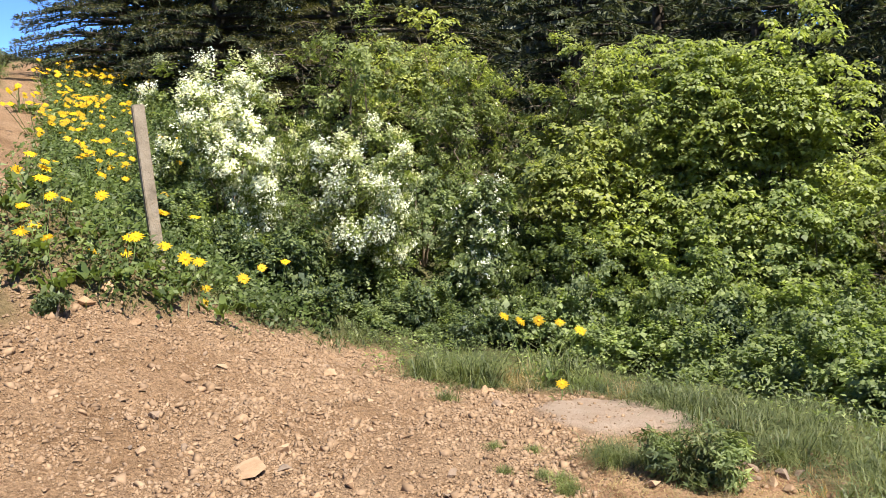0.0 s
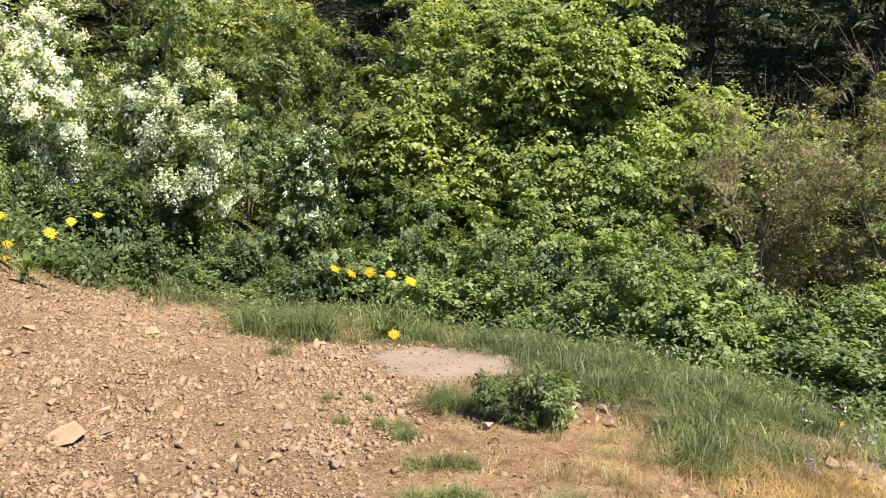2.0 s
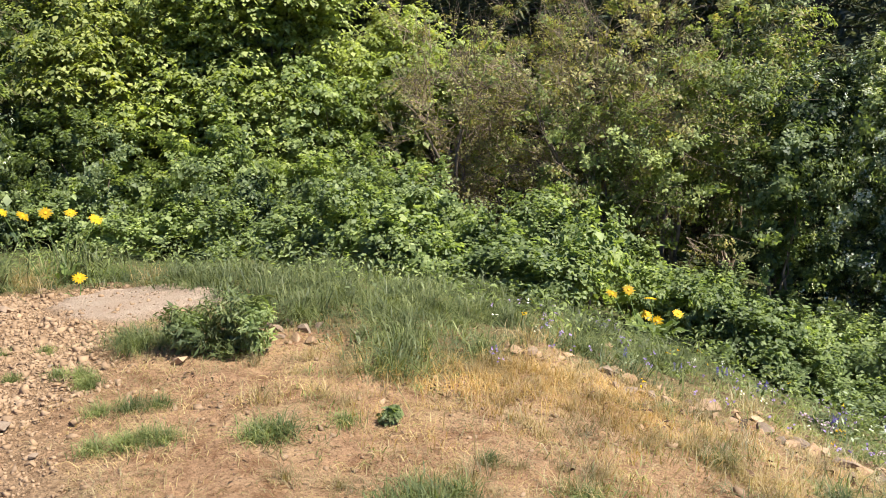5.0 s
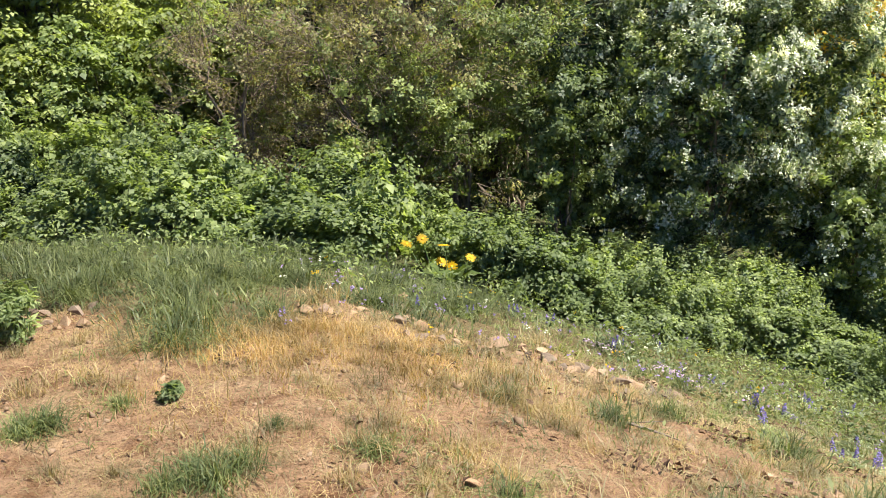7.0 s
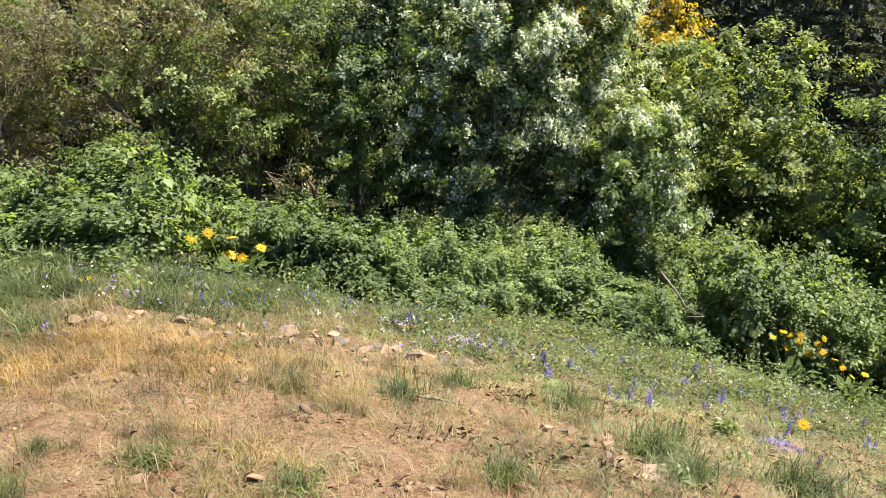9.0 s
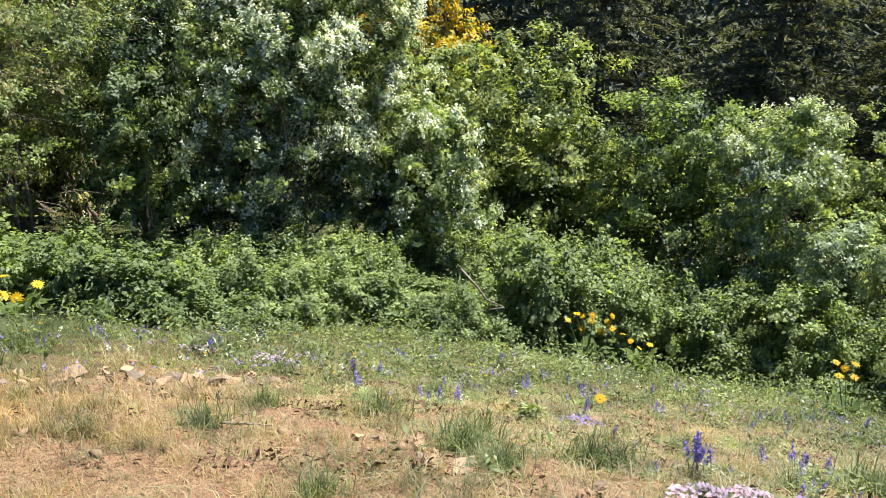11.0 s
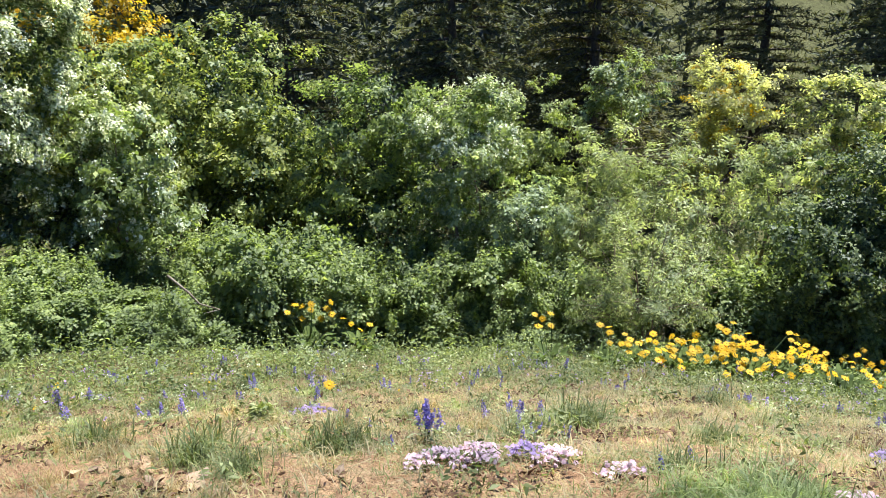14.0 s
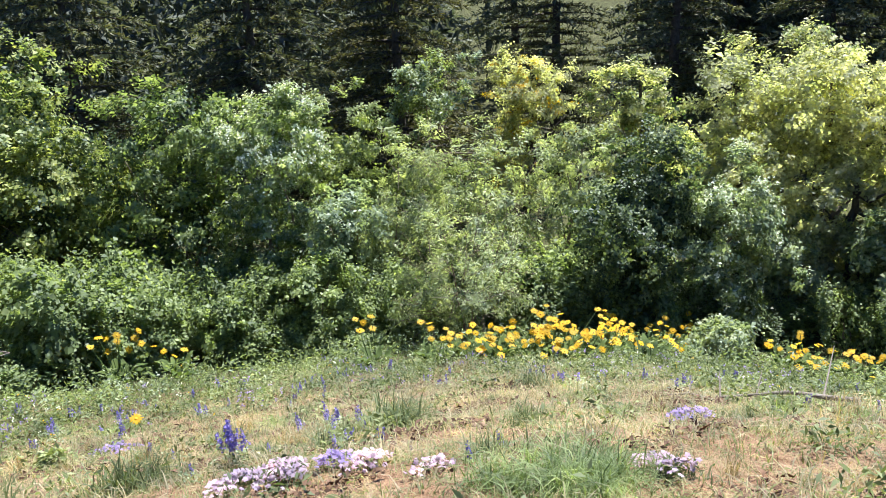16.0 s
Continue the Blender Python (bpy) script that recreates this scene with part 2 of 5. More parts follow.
def land(x, y):
    """Height of the ground: a trail pad, a bank and hill to the west, a slope falling to the north-east, a far hillside."""
    x, y = np.asarray(x, float), np.asarray(y, float)
    down = -7 * np.tanh(0.32 * softplus(0.6 * x + 0.8 * y - 2.2, 0.8) / 7)
    hill = 4.2 * np.tanh(0.30 * softplus(-x - 6.2 - 0.25 * np.maximum(y - 2, 0), 0.6) / 4.2)
    far = np.minimum(0.35 * softplus(np.hypot(x, y) - 48, 5.0), 14) / (1 + np.exp(np.clip((heading_of(x, y) - 58) / 3, -30, 30)))
    z = 0.15 + down + hill + far
    for j, cy in enumerate(LAND_Y):
        gy = np.exp(-(y - cy) ** 2 / (2 * 2.6 ** 2))
        for i, cx in enumerate(LAND_X):
            z = z + LAND[j, i] * gy * np.exp(-(x - cx) ** 2 / (2 * 2.6 ** 2))
    return z + 0.3 * np.exp(-((x + 6.6) ** 2 + (y - 1.1) ** 2) / 1.3)


def wave(x, y, scale, seed=0):
    """Cheap smooth noise, -1 to 1."""
    r = np.random.RandomState(100 + seed)
    v = 0
    for k in range(5):
        a, p, q = r.rand() * 6.28, r.rand() * 6.28, 1 + 0.55 * k
        v = v + np.sin((x * math.cos(a) + y * math.sin(a)) * 6.28 * q / scale + p) / q ** 0.8
    return v / 2.2


def heading_of(x, y):
    return np.degrees(np.arctan2(-x, y))


SHRUB_EDGE = [(-7.6, 1.9), (-7.1, 2.6), (-7.0, 3.2), (-7.2, 4.5), (-6.4, 6.0), (-4.6, 6.1), (-2.8, 5.5), (-1.6, 5.7), (-0.5, 6.0),
              (0.6, 6.6), (1.7, 7.1), (3.2, 7.05), (5.0, 6.6), (6.0, 6.0), (6.8, 5.2), (7.6, 4.0), (8.2, 3.0), (8.5, 1.5), (8.5, 0.0)]
DRY_EDGE = [(-3.4, 3.3), (-2.58, 3.61), (-1.7, 3.0), (-1.35, 3.17), (-1.14, 3.9), (-0.28, 4.2), (0.27, 4.1), (0.87, 4.3),
            (1.93, 5.0), (3.5, 5.0), (4.5, 4.0), (5.0, 2.5), (4.7, 1.5), (4.0, 0.3)]
DIRT_EDGE = [(85, 5.5), (79, 5.7), (73, 6.2), (67, 6.9), (61, 7.8), (58, 8.0), (57, 6.8), (52, 6.2), (46, 6.4), (42, 5.6), (39, 5.2), (37.5, 4.6)]
TRAIL = [(-5.2, -0.2), (-7.2, 0.62), (-8.25, 0.95), (-9.55, 1.25), (-11.6, 1.7), (-13.6, 2.2), (-16.3, 2.85), (-21.0, 3.75)]


def edge_radius(edge, h):
    a = [heading_of(*p) for p in edge]
    r = [math.hypot(*p) for p in edge]
    o = np.argsort(a)
    return np.interp(h, np.array(a)[o], np.array(r)[o])


def beyond_shrubs(x, y):
    return np.hypot(x, y) - edge_radius(SHRUB_EDGE, heading_of(x, y))


def beyond_dry(x, y):
    return np.hypot(x, y) - edge_radius(DRY_EDGE, heading_of(x, y))


def dirt_mask(x, y):
    h, r = heading_of(x, y), np.hypot(x, y)
    e = sorted(DIRT_EDGE)
    rad = np.interp(h, [k[0] for k in e], [k[1] for k in e])
    n = 0.35 * wave(x, y, 1.1, 3)
    pad = np.clip((rad - r + n) / 0.35 + 0.5, 0, 1)
    side = np.clip((h - np.interp(r, [0, 3.3, 4.4, 4.8], [53, 49, 44, 37]) + 6 * n) / 4 + 0.5, 0, 1)
    side = np.maximum(side, np.clip((-0.4 - x - 0.5 * (y + 1) + 2.2 * n) / 0.9, 0, 1) * np.clip(-(y + 0.35) / 0.5, 0, 1))
    tr = np.zeros_like(r)
    for (ax, ay), (bx, by) in zip(TRAIL, TRAIL[1:]):
        u = np.clip(((x - ax) * (bx - ax) + (y - ay) * (by - ay)) / ((bx - ax) ** 2 + (by - ay) ** 2), 0, 1)
        d = np.hypot(x - ax - u * (bx - ax), y - ay - u * (by - ay))
        tr = np.maximum(tr, np.clip((0.40 - d + 0.2 * n) / 0.2 + 0.5, 0, 1))
    return np.maximum(pad * side, tr)


def pale_mask(x, y):
    """A smooth worn patch of pale hard-packed earth at the edge of the pad."""
    u = ((x + 3.62) * 0.8 - (y - 3.82) * 0.6) / 0.66
    v = ((x + 3.62) * 0.6 + (y - 3.82) * 0.8) / 0.48
    return np.clip((1.1 - np.hypot(u, v) + 0.25 * wave(x, y, 0.7, 9)) / 0.2, 0, 1)


def surface(x, y):
    """The ground as it is walked on: land, small unevenness, the worn trail a little lower."""
    x, y = np.asarray(x, float), np.asarray(y, float)
    near = np.exp(-(np.maximum(np.hypot(x, y) - 9, 0) / 6) ** 2)
    d, p = dirt_mask(x, y), pale_mask(x, y)
    rough = 0.018 * wave(x, y, 0.9, 1) + 0.009 * wave(x, y, 0.31, 2) + 0.012 * wave(x, y, 2.3, 4) * (1 - d)
    return land(x, y) + near * (rough * (1 - 0.8 * p) + 0.03 * p - 0.03 * d)


# ---------------------------------------------------------------- mesh helpers
def mesh_of(name, verts, quads=None, tris=None, mat=None, smooth=False):
    me = bpy.data.meshes.new(name)
    verts = np.asarray(verts, np.float32)
    idx, starts, pos = [], [], 0
    for f, k in ((quads, 4), (tris, 3)):
        if f is not None and len(f):
            f = np.asarray(f, np.int32)
            idx.append(f.ravel())
            starts.append(pos + np.arange(len(f), dtype=np.int32) * k)
            pos += len(f) * k
    idx, starts = np.concatenate(idx), np.concatenate(starts)
    me.vertices.add(len(verts))
    me.vertices.foreach_set("co", verts.ravel())
    me.loops.add(len(idx))
    me.loops.foreach_set("vertex_index", idx)
    me.polygons.add(len(starts))
    me.polygons.foreach_set("loop_start", starts)
    if smooth:
        me.polygons.foreach_set("use_smooth", np.ones(len(starts), bool))
    me.update(calc_edges=True)
    me.validate()
    if mat:
        me.materials.append(mat)
    return me


def put(name, me, parent=None, label="", kind=""):
    ob = new(name, me)
    ob.parent = parent
    return tagged(ob, label=label, kind=kind)


def base(name, x, y, label, category, group="", z=None, turn=0.0):
    ob = new(name)
    ob.empty_display_size = 0.1
    ob.matrix_world = pose(x, y, float(surface(x, y)) if z is None else z, 0, 0, turn)
    return tagged(ob, label=label, category=category, group=group)


def unit(v):
    return v / np.maximum(np.linalg.norm(v, axis=-1, keepdims=True), 1e-9)


def leaf_quads(rs, c, n, length, width, fold=0.15, along=None):
    """Folded four-cornered leaves at c with normals n."""
    k = len(c)
    n = unit(n)
    a = rs.normal(size=(k, 3)) if along is None else along
    a = unit(a - n * (a * n).sum(1, keepdims=True))
    s = np.cross(n, a)
    L, W = np.broadcast_to(length, (k,))[:, None], np.broadcast_to(width, (k,))[:, None]
    v = np.empty((k, 4, 3))
    v[:, 0] = c
    v[:, 1] = c + a * L * 0.45 + s * W * 0.5 + n * W * fold
    v[:, 2] = c + a * L - n * L * 0.12
    v[:, 3] = c + a * L * 0.45 - s * W * 0.5 + n * W * fold
    return v.reshape(-1, 3), np.arange(4 * k).reshape(k, 4)


def tube(path, radii, sides=6):
    """A tapered tube along a path: vertices and quads."""
    path = np.asarray(path, float)
    k = len(path)
    t = unit(np.gradient(path, axis=0))
    ref = np.where(np.abs(t[:, 2:3]) > 0.9, np.array([[1.0, 0, 0]]), np.array([[0, 0, 1.0]]))
    u = unit(np.cross(t, ref))
    w = np.cross(t, u)
    ang = np.arange(sides) * 2 * math.pi / sides
    r = np.asarray(radii, float)[:, None, None]
    v = path[:, None] + r * (np.cos(ang)[None, :, None] * u[:, None] + np.sin(ang)[None, :, None] * w[:, None])
    q = []
    for i in range(k - 1):
        for j in range(sides):
            j2 = (j + 1) % sides
            q.append((i * sides + j, i * sides + j2, (i + 1) * sides + j2, (i + 1) * sides + j))
    return v.reshape(-1, 3), np.array(q)


def joined(pieces):
    vs, qs, o = [], [], 0
    for v, q in pieces:
        vs.append(v)
        qs.append(np.asarray(q) + o)
        o += len(v)
    return np.concatenate(vs), np.concatenate(qs)


# ---------------------------------------------------------------- the ground sheet
def ground_sheet():
    def axis(lo, hi, step, far):
        mid = np.arange(lo, hi + 1e-6, step)
        out, v, s = [], hi, step
        while v < far:
            s *= 1.22
            v += s
            out.append(v)
        left, v, s = [], lo, step
        while v > -far:
            s *= 1.22
            v -= s
            left.append(v)
        return np.array(left[::-1] + list(mid) + out)

    xs, ys = axis(-9.0, 8.0, 0.055, 900), axis(-0.6, 8.0, 0.055, 900)
    X, Y = np.meshgrid(xs, ys)
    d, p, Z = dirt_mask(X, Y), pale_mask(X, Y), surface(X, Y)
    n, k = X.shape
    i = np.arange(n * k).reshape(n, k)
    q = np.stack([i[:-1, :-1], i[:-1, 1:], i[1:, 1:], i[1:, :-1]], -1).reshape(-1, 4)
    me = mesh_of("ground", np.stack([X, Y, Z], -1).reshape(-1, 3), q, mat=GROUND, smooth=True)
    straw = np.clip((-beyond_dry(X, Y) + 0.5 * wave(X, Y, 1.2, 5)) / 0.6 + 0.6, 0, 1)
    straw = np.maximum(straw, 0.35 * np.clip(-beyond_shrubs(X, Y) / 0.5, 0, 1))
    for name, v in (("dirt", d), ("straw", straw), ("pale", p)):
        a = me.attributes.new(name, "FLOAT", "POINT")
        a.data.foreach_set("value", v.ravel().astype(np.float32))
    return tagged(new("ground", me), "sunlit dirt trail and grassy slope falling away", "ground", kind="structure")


ground_sheet()


# ---------------------------------------------------------------- woody plants
def crown_points(rs, n, w, d, h, lobes, low=0.12, clump=4):
    """Shoots gathered in clumps on and in a lumpy crown of rounded lobes, and the way out of it at each."""
    a = rs.rand(lobes) * 6.283
    r = np.sqrt(rs.rand(lobes)) * 0.62
    lz = low * h + (h * (0.86 - low)) * rs.rand(lobes) ** 0.8
    shrink = np.sqrt(np.clip(1 - ((lz / h - 0.42) / 0.72) ** 2, 0.15, 1))
    lc = np.stack([np.cos(a) * r * w / 2 * shrink, np.sin(a) * r * d / 2 * shrink, lz], 1)
    lr = (0.20 + 0.16 * rs.rand(lobes)) * min(w, d, h * 1.1) * min(1.0, (16 / lobes) ** 0.4)
    k = max(6, n // clump)
    pick = rs.randint(0, lobes, k)
    o = unit(rs.normal(size=(k, 3)) + [0, 0, 0.25])
    c = lc[pick] + o * (lr[pick] * (0.62 + 0.46 * rs.rand(k) ** 1.2))[:, None]
    if clump > 1:
        room = 0.17 * math.sqrt(math.pi * w * h / k)
        c = np.repeat(c, clump, 0) + rs.normal(size=(k * clump, 3)) * room * np.array([1, 1, 0.7])
        o = unit(np.repeat(o, clump, 0) + rs.normal(size=(k * clump, 3)) * 0.3)
    c[:, 2] = np.maximum(c[:, 2], min(0.04, 0.1 * h) + min(0.1, 0.2 * h) * rs.rand(len(c)))
    way = unit((c - [0, 0, 0.42 * h]) / np.array([w / 2, d / 2, h * 0.58]))
    return c, unit(o + 0.75 * way), lc, lr


def foliage(rs, c, o, per, spread, flat, length, width, up):
    """Leaves along short shoots that start at c."""
    k = len(c)
    ax = unit(o * 0.45 + rs.normal(size=(k, 3)) * 0.6 + np.array([0, 0, 0.35 * flat]))
    ax[:, 2] *= flat
    u = np.tile(np.linspace(-1.0, 1.25, per), k) + rs.normal(size=k * per) * 0.1
    big = np.repeat(np.exp(rs.normal(size=k) * 0.3), per)
    A = np.repeat(ax, per, 0)
    lp = np.repeat(c, per, 0) + A * (u * spread * 1.1 * big)[:, None] + rs.normal(size=(k * per, 3)) * spread * 0.4 * np.array([1, 1, flat])
    face = unit(o * 0.95 + np.array([0, 0, up * 0.7]) + rs.normal(size=(k, 3)) * 0.32)
    ln = np.repeat(face, per, 0) + rs.normal(size=(k * per, 3)) * 0.3
    s = np.exp(rs.normal(size=k * per) * 0.28) * (1.1 - 0.25 * np.abs(u))
    return leaf_quads(rs, lp, ln, length * s, width * s, 0.15, A * 0.6 + rs.normal(size=(k * per, 3)) * 0.7)


def tiers(rs, c, per, radius, length, width):
    """Flat drooping fans of leaves, one above another, as on a vine maple."""
    k = len(c)
    R = np.repeat(radius * np.exp(rs.normal(size=k) * 0.28), per)
    u, a = np.sqrt(rs.rand(k * per)), rs.rand(k * per) * 6.283
    tilt = np.repeat(rs.normal(size=(k, 2)) * 0.16, per, 0)
    x, y = np.cos(a) * u * R, np.sin(a) * u * R
    p = np.repeat(c, per, 0) + np.stack([x, y, -0.5 * u ** 2 * R + x * tilt[:, 0] + y * tilt[:, 1] + rs.normal(size=k * per) * 0.012], 1)
    n = np.stack([np.cos(a) * u * 0.8, np.sin(a) * u * 0.8, np.ones(k * per)], 1) + rs.normal(size=(k * per, 3)) * 0.24
    along = np.stack([np.cos(a), np.sin(a), np.full(k * per, -0.5)], 1) + rs.normal(size=(k * per, 3)) * 0.35
    s = np.exp(rs.normal(size=k * per) * 0.22)
    return leaf_quads(rs, p, n, length * s, width * s, 0.12, along)


def branches(rs, targets, start_r, tip_r, wander=0.1, lean=0.05, steps=6, sides=5):
    out = []
    for t in targets:
        s = np.array([rs.normal() * lean, rs.normal() * lean, -0.08])
        u = np.linspace(0, 1, steps)[:, None]
        p = s * (1 - u) + t * u
        p[:, :2] *= 1 - 0.35 * (1 - u) * u * 2
        p[1:-1] += rs.normal(size=(steps - 2, 3)) * wander * np.linalg.norm(t) * 0.3
        out.append(tube(p, start_r * (1 - u[:, 0]) + tip_r * u[:, 0], sides))
    return out


def twigs(rs, c, o, length, radius, n):
    """Thin bare twigs that leave the crown outwards."""
    pick = rs.randint(0, len(c), n)
    out = []
    for i in pick:
        a = c[i] - o[i] * length * 0.6
        b = c[i] + (o[i] + rs.normal(size=3) * 0.5 + [0, 0, 0.35]) * length * 0.5
        m = (a + b) / 2 + rs.normal(size=3) * length * 0.1
        out.append(tube([a, m, b], [radius, radius * 0.7, radius * 0.3], 3))
    return out


def shrub(name, label, x, y, w, h, mat, seed, category="shrub", depth=None, leaf=(0.055, 0.034), sprays=420, per=34, spread=0.10,
          flat=0.7, up=0.5, lobes=16, blossom=0, stems=6, bare=0, group="", low=0.12, second=None, bark=TWIG, tier=0.0, bloom=1.0, clump=4, core=0):
    rs = np.random.RandomState(seed)
    ob = base(name, x, y, label, category, group)
    d = depth or w * 0.9
    leaf, per, spread = (leaf[0] * 0.98, leaf[1] * 0.98), max(8, int(per * 0.85)), spread * 0.8
    if tier:
        sprays = int(66 * w * h)
    c, o, lc, lr = crown_points(rs, sprays, w, d, h, lobes, low, 1 if tier else clump)
    v, q = tiers(rs, c, per, tier, *leaf) if tier else foliage(rs, c, o, per, spread, flat, leaf[0], leaf[1], up)
    put("foliage", mesh_of("foliage", v, q, mat=mat), ob, kind="stuff")
    # Dark leaves added inside to block light and hold the inner shade.
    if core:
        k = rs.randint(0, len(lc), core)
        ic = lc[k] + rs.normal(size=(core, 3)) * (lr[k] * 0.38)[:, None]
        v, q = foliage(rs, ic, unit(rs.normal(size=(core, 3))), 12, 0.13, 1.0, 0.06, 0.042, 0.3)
        put("inner_foliage", mesh_of("inner_foliage", v, q, mat=DEEP), ob, "dark leaves added inside the crown to block light", kind="stuff")
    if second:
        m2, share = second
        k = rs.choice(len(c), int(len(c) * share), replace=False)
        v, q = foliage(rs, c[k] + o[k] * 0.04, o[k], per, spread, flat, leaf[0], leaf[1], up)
        put("foliage", mesh_of("foliage", v, q, mat=m2), ob, "leaves of a second tone among the rest", kind="stuff")
    for b in branches(rs, lc[rs.choice(lobes, min(stems, lobes), replace=False)], 0.012 + 0.006 * h, 0.006):
        put("stem", mesh_of("stem", *b, mat=bark, smooth=True), ob)
    if bare:
        put("twig_growth", mesh_of("twig_growth", *joined(twigs(rs, c, o, 0.34, 0.0038, int(bare * 1.4))), mat=TWIG), ob, "bare grey-brown twigs", kind="stuff")
    if blossom:
        # Flowers thinned away from the sun, so that side looks shaded.
        sunny = np.clip(0.3 + 0.55 * o[:, 0] + 0.4 * o[:, 2], 0.16, 1)
        k = rs.choice(len(c), blossom, p=sunny / sunny.sum())
        bc = c[k] + o[k] * (spread * 0.9) + rs.normal(size=(blossom, 3)) * spread * 0.5
        v, q = foliage(rs, bc, o[k], 8, 0.020 * bloom, 1.6, 0.022 * bloom, 0.017 * bloom, 0.4)
        put("blossom", mesh_of("blossom", v, q, mat=BLOSSOM), ob, "clusters of small white flowers", kind="stuff")
    return ob


SERVICE = "white-blooming serviceberry shrub in full flower"
shrub("flowering_shrub", SERVICE + " behind the post", -9.05, 3.52, 2.3, 1.85, OLIVE, 11, blossom=3000, leaf=(0.045, 0.028), sprays=520)
shrub("flowering_shrub", SERVICE + " on the bank", -8.08, 4.57, 1.6, 1.95, OLIVE, 12, blossom=2200, leaf=(0.045, 0.028))
shrub("flowering_shrub", "thinly flowering white serviceberry among green leaves", -7.74, 6.1, 1.3, 1.75, MID, 13, blossom=320)
shrub("shrub", "olive-green leafy shrub with bare twigs", -10.5, 5.9, 2.6, 2.6, OLIVE, 14, bare=160, leaf=(0.05, 0.03))
shrub("shrub", "tall olive shrub with thin twigs", -9.86, 7.28, 2.6, 3.0, OLIVE, 15, bare=220, leaf=(0.05, 0.03), blossom=60, sprays=560)
shrub("shrub", "yellowish olive shrub with reddish twigs", -8.6, 8.41, 2.7, 3.3, OLIVE, 16, bare=220, sprays=560, second=(LIME_OLIVE, 0.4))
shrub("vine_maple", "bright lime-green vine maple with tiered leaves", -7.42, 9.44, 2.9, 3.7, LIME, 17, "small tree", leaf=(0.058, 0.048), tier=0.15, per=52, bark=BARK)
shrub("vine_maple", "tall lime-green vine maple with layered leaf sprays", -6.3, 9.82, 2.3, 4.3, LIME, 18, "small tree", leaf=(0.058, 0.048), tier=0.15, per=52, bark=BARK)
shrub("vine_maple", "lime-green vine maple filling the thicket", -6.75, 9.0, 2.0, 2.9, LIME, 62, "small tree", leaf=(0.058, 0.048), tier=0.15, per=52, bark=BARK)
shrub("vine_maple", "lime-green vine maple low in the thicket", -6.9, 8.55, 2.3, 1.9, LIME, 72, "small tree", leaf=(0.058, 0.048), tier=0.15, per=52, bark=BARK)
shrub("vine_maple", "lime-green vine maple low in the thicket", -5.7, 8.9, 2.2, 2.0, LIME, 73, "small tree", leaf=(0.058, 0.048), tier=0.15, per=52, bark=BARK)
shrub("vine_maple", "olive-lime vine maple beside twiggy shrubs", -8.0, 8.2, 2.0, 2.6, LIME_OLIVE, 74, "small tree", leaf=(0.062, 0.05), tier=0.15, per=38, bark=BARK)
shrub("vine_maple", "low green vine maple at the thicket edge", -5.34, 9.36, 1.7, 2.1, FRESH, 19, "small tree", leaf=(0.058, 0.048), tier=0.15, per=52, bark=BARK)
shrub("vine_maple", "lime-green vine maple top under the firs", -11.6, 7.92, 2.6, 2.7, LIME_OLIVE, 20, "small tree", leaf=(0.058, 0.048), tier=0.15, per=52, bark=BARK)
shrub("vine_maple", "lime-green vine maple beside a brown shrub", -4.19, 10.19, 2.1, 2.5, LIME, 21, "small tree", leaf=(0.058, 0.048), tier=0.15, per=52, bark=BARK)
shrub("twiggy_shrub", "grey-brown twiggy shrub barely in leaf", -3.49, 8.96, 2.5, 2.9, BROWNISH, 22, leaf=(0.034, 0.022), per=20, bare=900, sprays=520, stems=10)
shrub("twiggy_shrub", "tall brown-olive shrub with many fine twigs", -1.86, 9.18, 2.9, 3.7, BROWNISH, 23, leaf=(0.036, 0.024), per=26, bare=900, sprays=640, stems=10, second=(OLIVE, 0.35))
shrub("shrub", "olive-green small-leaved shrub with fine twigs", -1.0, 9.63, 2.3, 2.9, OLIVE, 24, leaf=(0.04, 0.027), bare=260, sprays=560)
shrub("twiggy_shrub", "tall olive-brown shrub under the firs", -3.1, 11.2, 3.4, 3.4, BROWNISH, 63, leaf=(0.05, 0.032), per=30, bare=700, sprays=720, second=(OLIVE, 0.5))
shrub("shrub", "tall olive-green shrub under the firs", -0.4, 11.3, 3.4, 4.0, OLIVE, 64, leaf=(0.05, 0.033), bare=300, sprays=760, second=(BROWNISH, 0.4))
shrub("shrub", "yellow-olive shrub behind vine maples", -5.0, 11.6, 2.8, 2.9, LIME_OLIVE, 65, leaf=(0.055, 0.038), bare=200, sprays=640)
shrub("shrub", "rounded olive-brown shrub with fine twigs", -1.55, 8.75, 1.9, 2.0, OLIVE, 25, leaf=(0.04, 0.027), bare=200)
shrub("shrub", "green shrub in front of darker leaves", 0.15, 9.28, 1.5, 2.2, MID, 26, leaf=(0.05, 0.033))
# Deep leaves carry the shade on the left of the silvery shrub.
shrub("flowering_shrub", "shaded left side of the silvery shrub, with scattered white blossom", 0.25, 10.0, 1.5, 2.9, DEEP, 27, leaf=(0.05, 0.033), sprays=420, blossom=160)
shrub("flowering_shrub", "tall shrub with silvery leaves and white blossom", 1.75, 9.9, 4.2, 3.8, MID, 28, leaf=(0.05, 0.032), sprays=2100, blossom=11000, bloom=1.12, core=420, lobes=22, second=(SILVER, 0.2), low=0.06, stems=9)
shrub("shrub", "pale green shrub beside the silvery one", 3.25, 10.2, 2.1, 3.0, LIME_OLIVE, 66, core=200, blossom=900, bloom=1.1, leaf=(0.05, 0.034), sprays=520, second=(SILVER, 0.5))
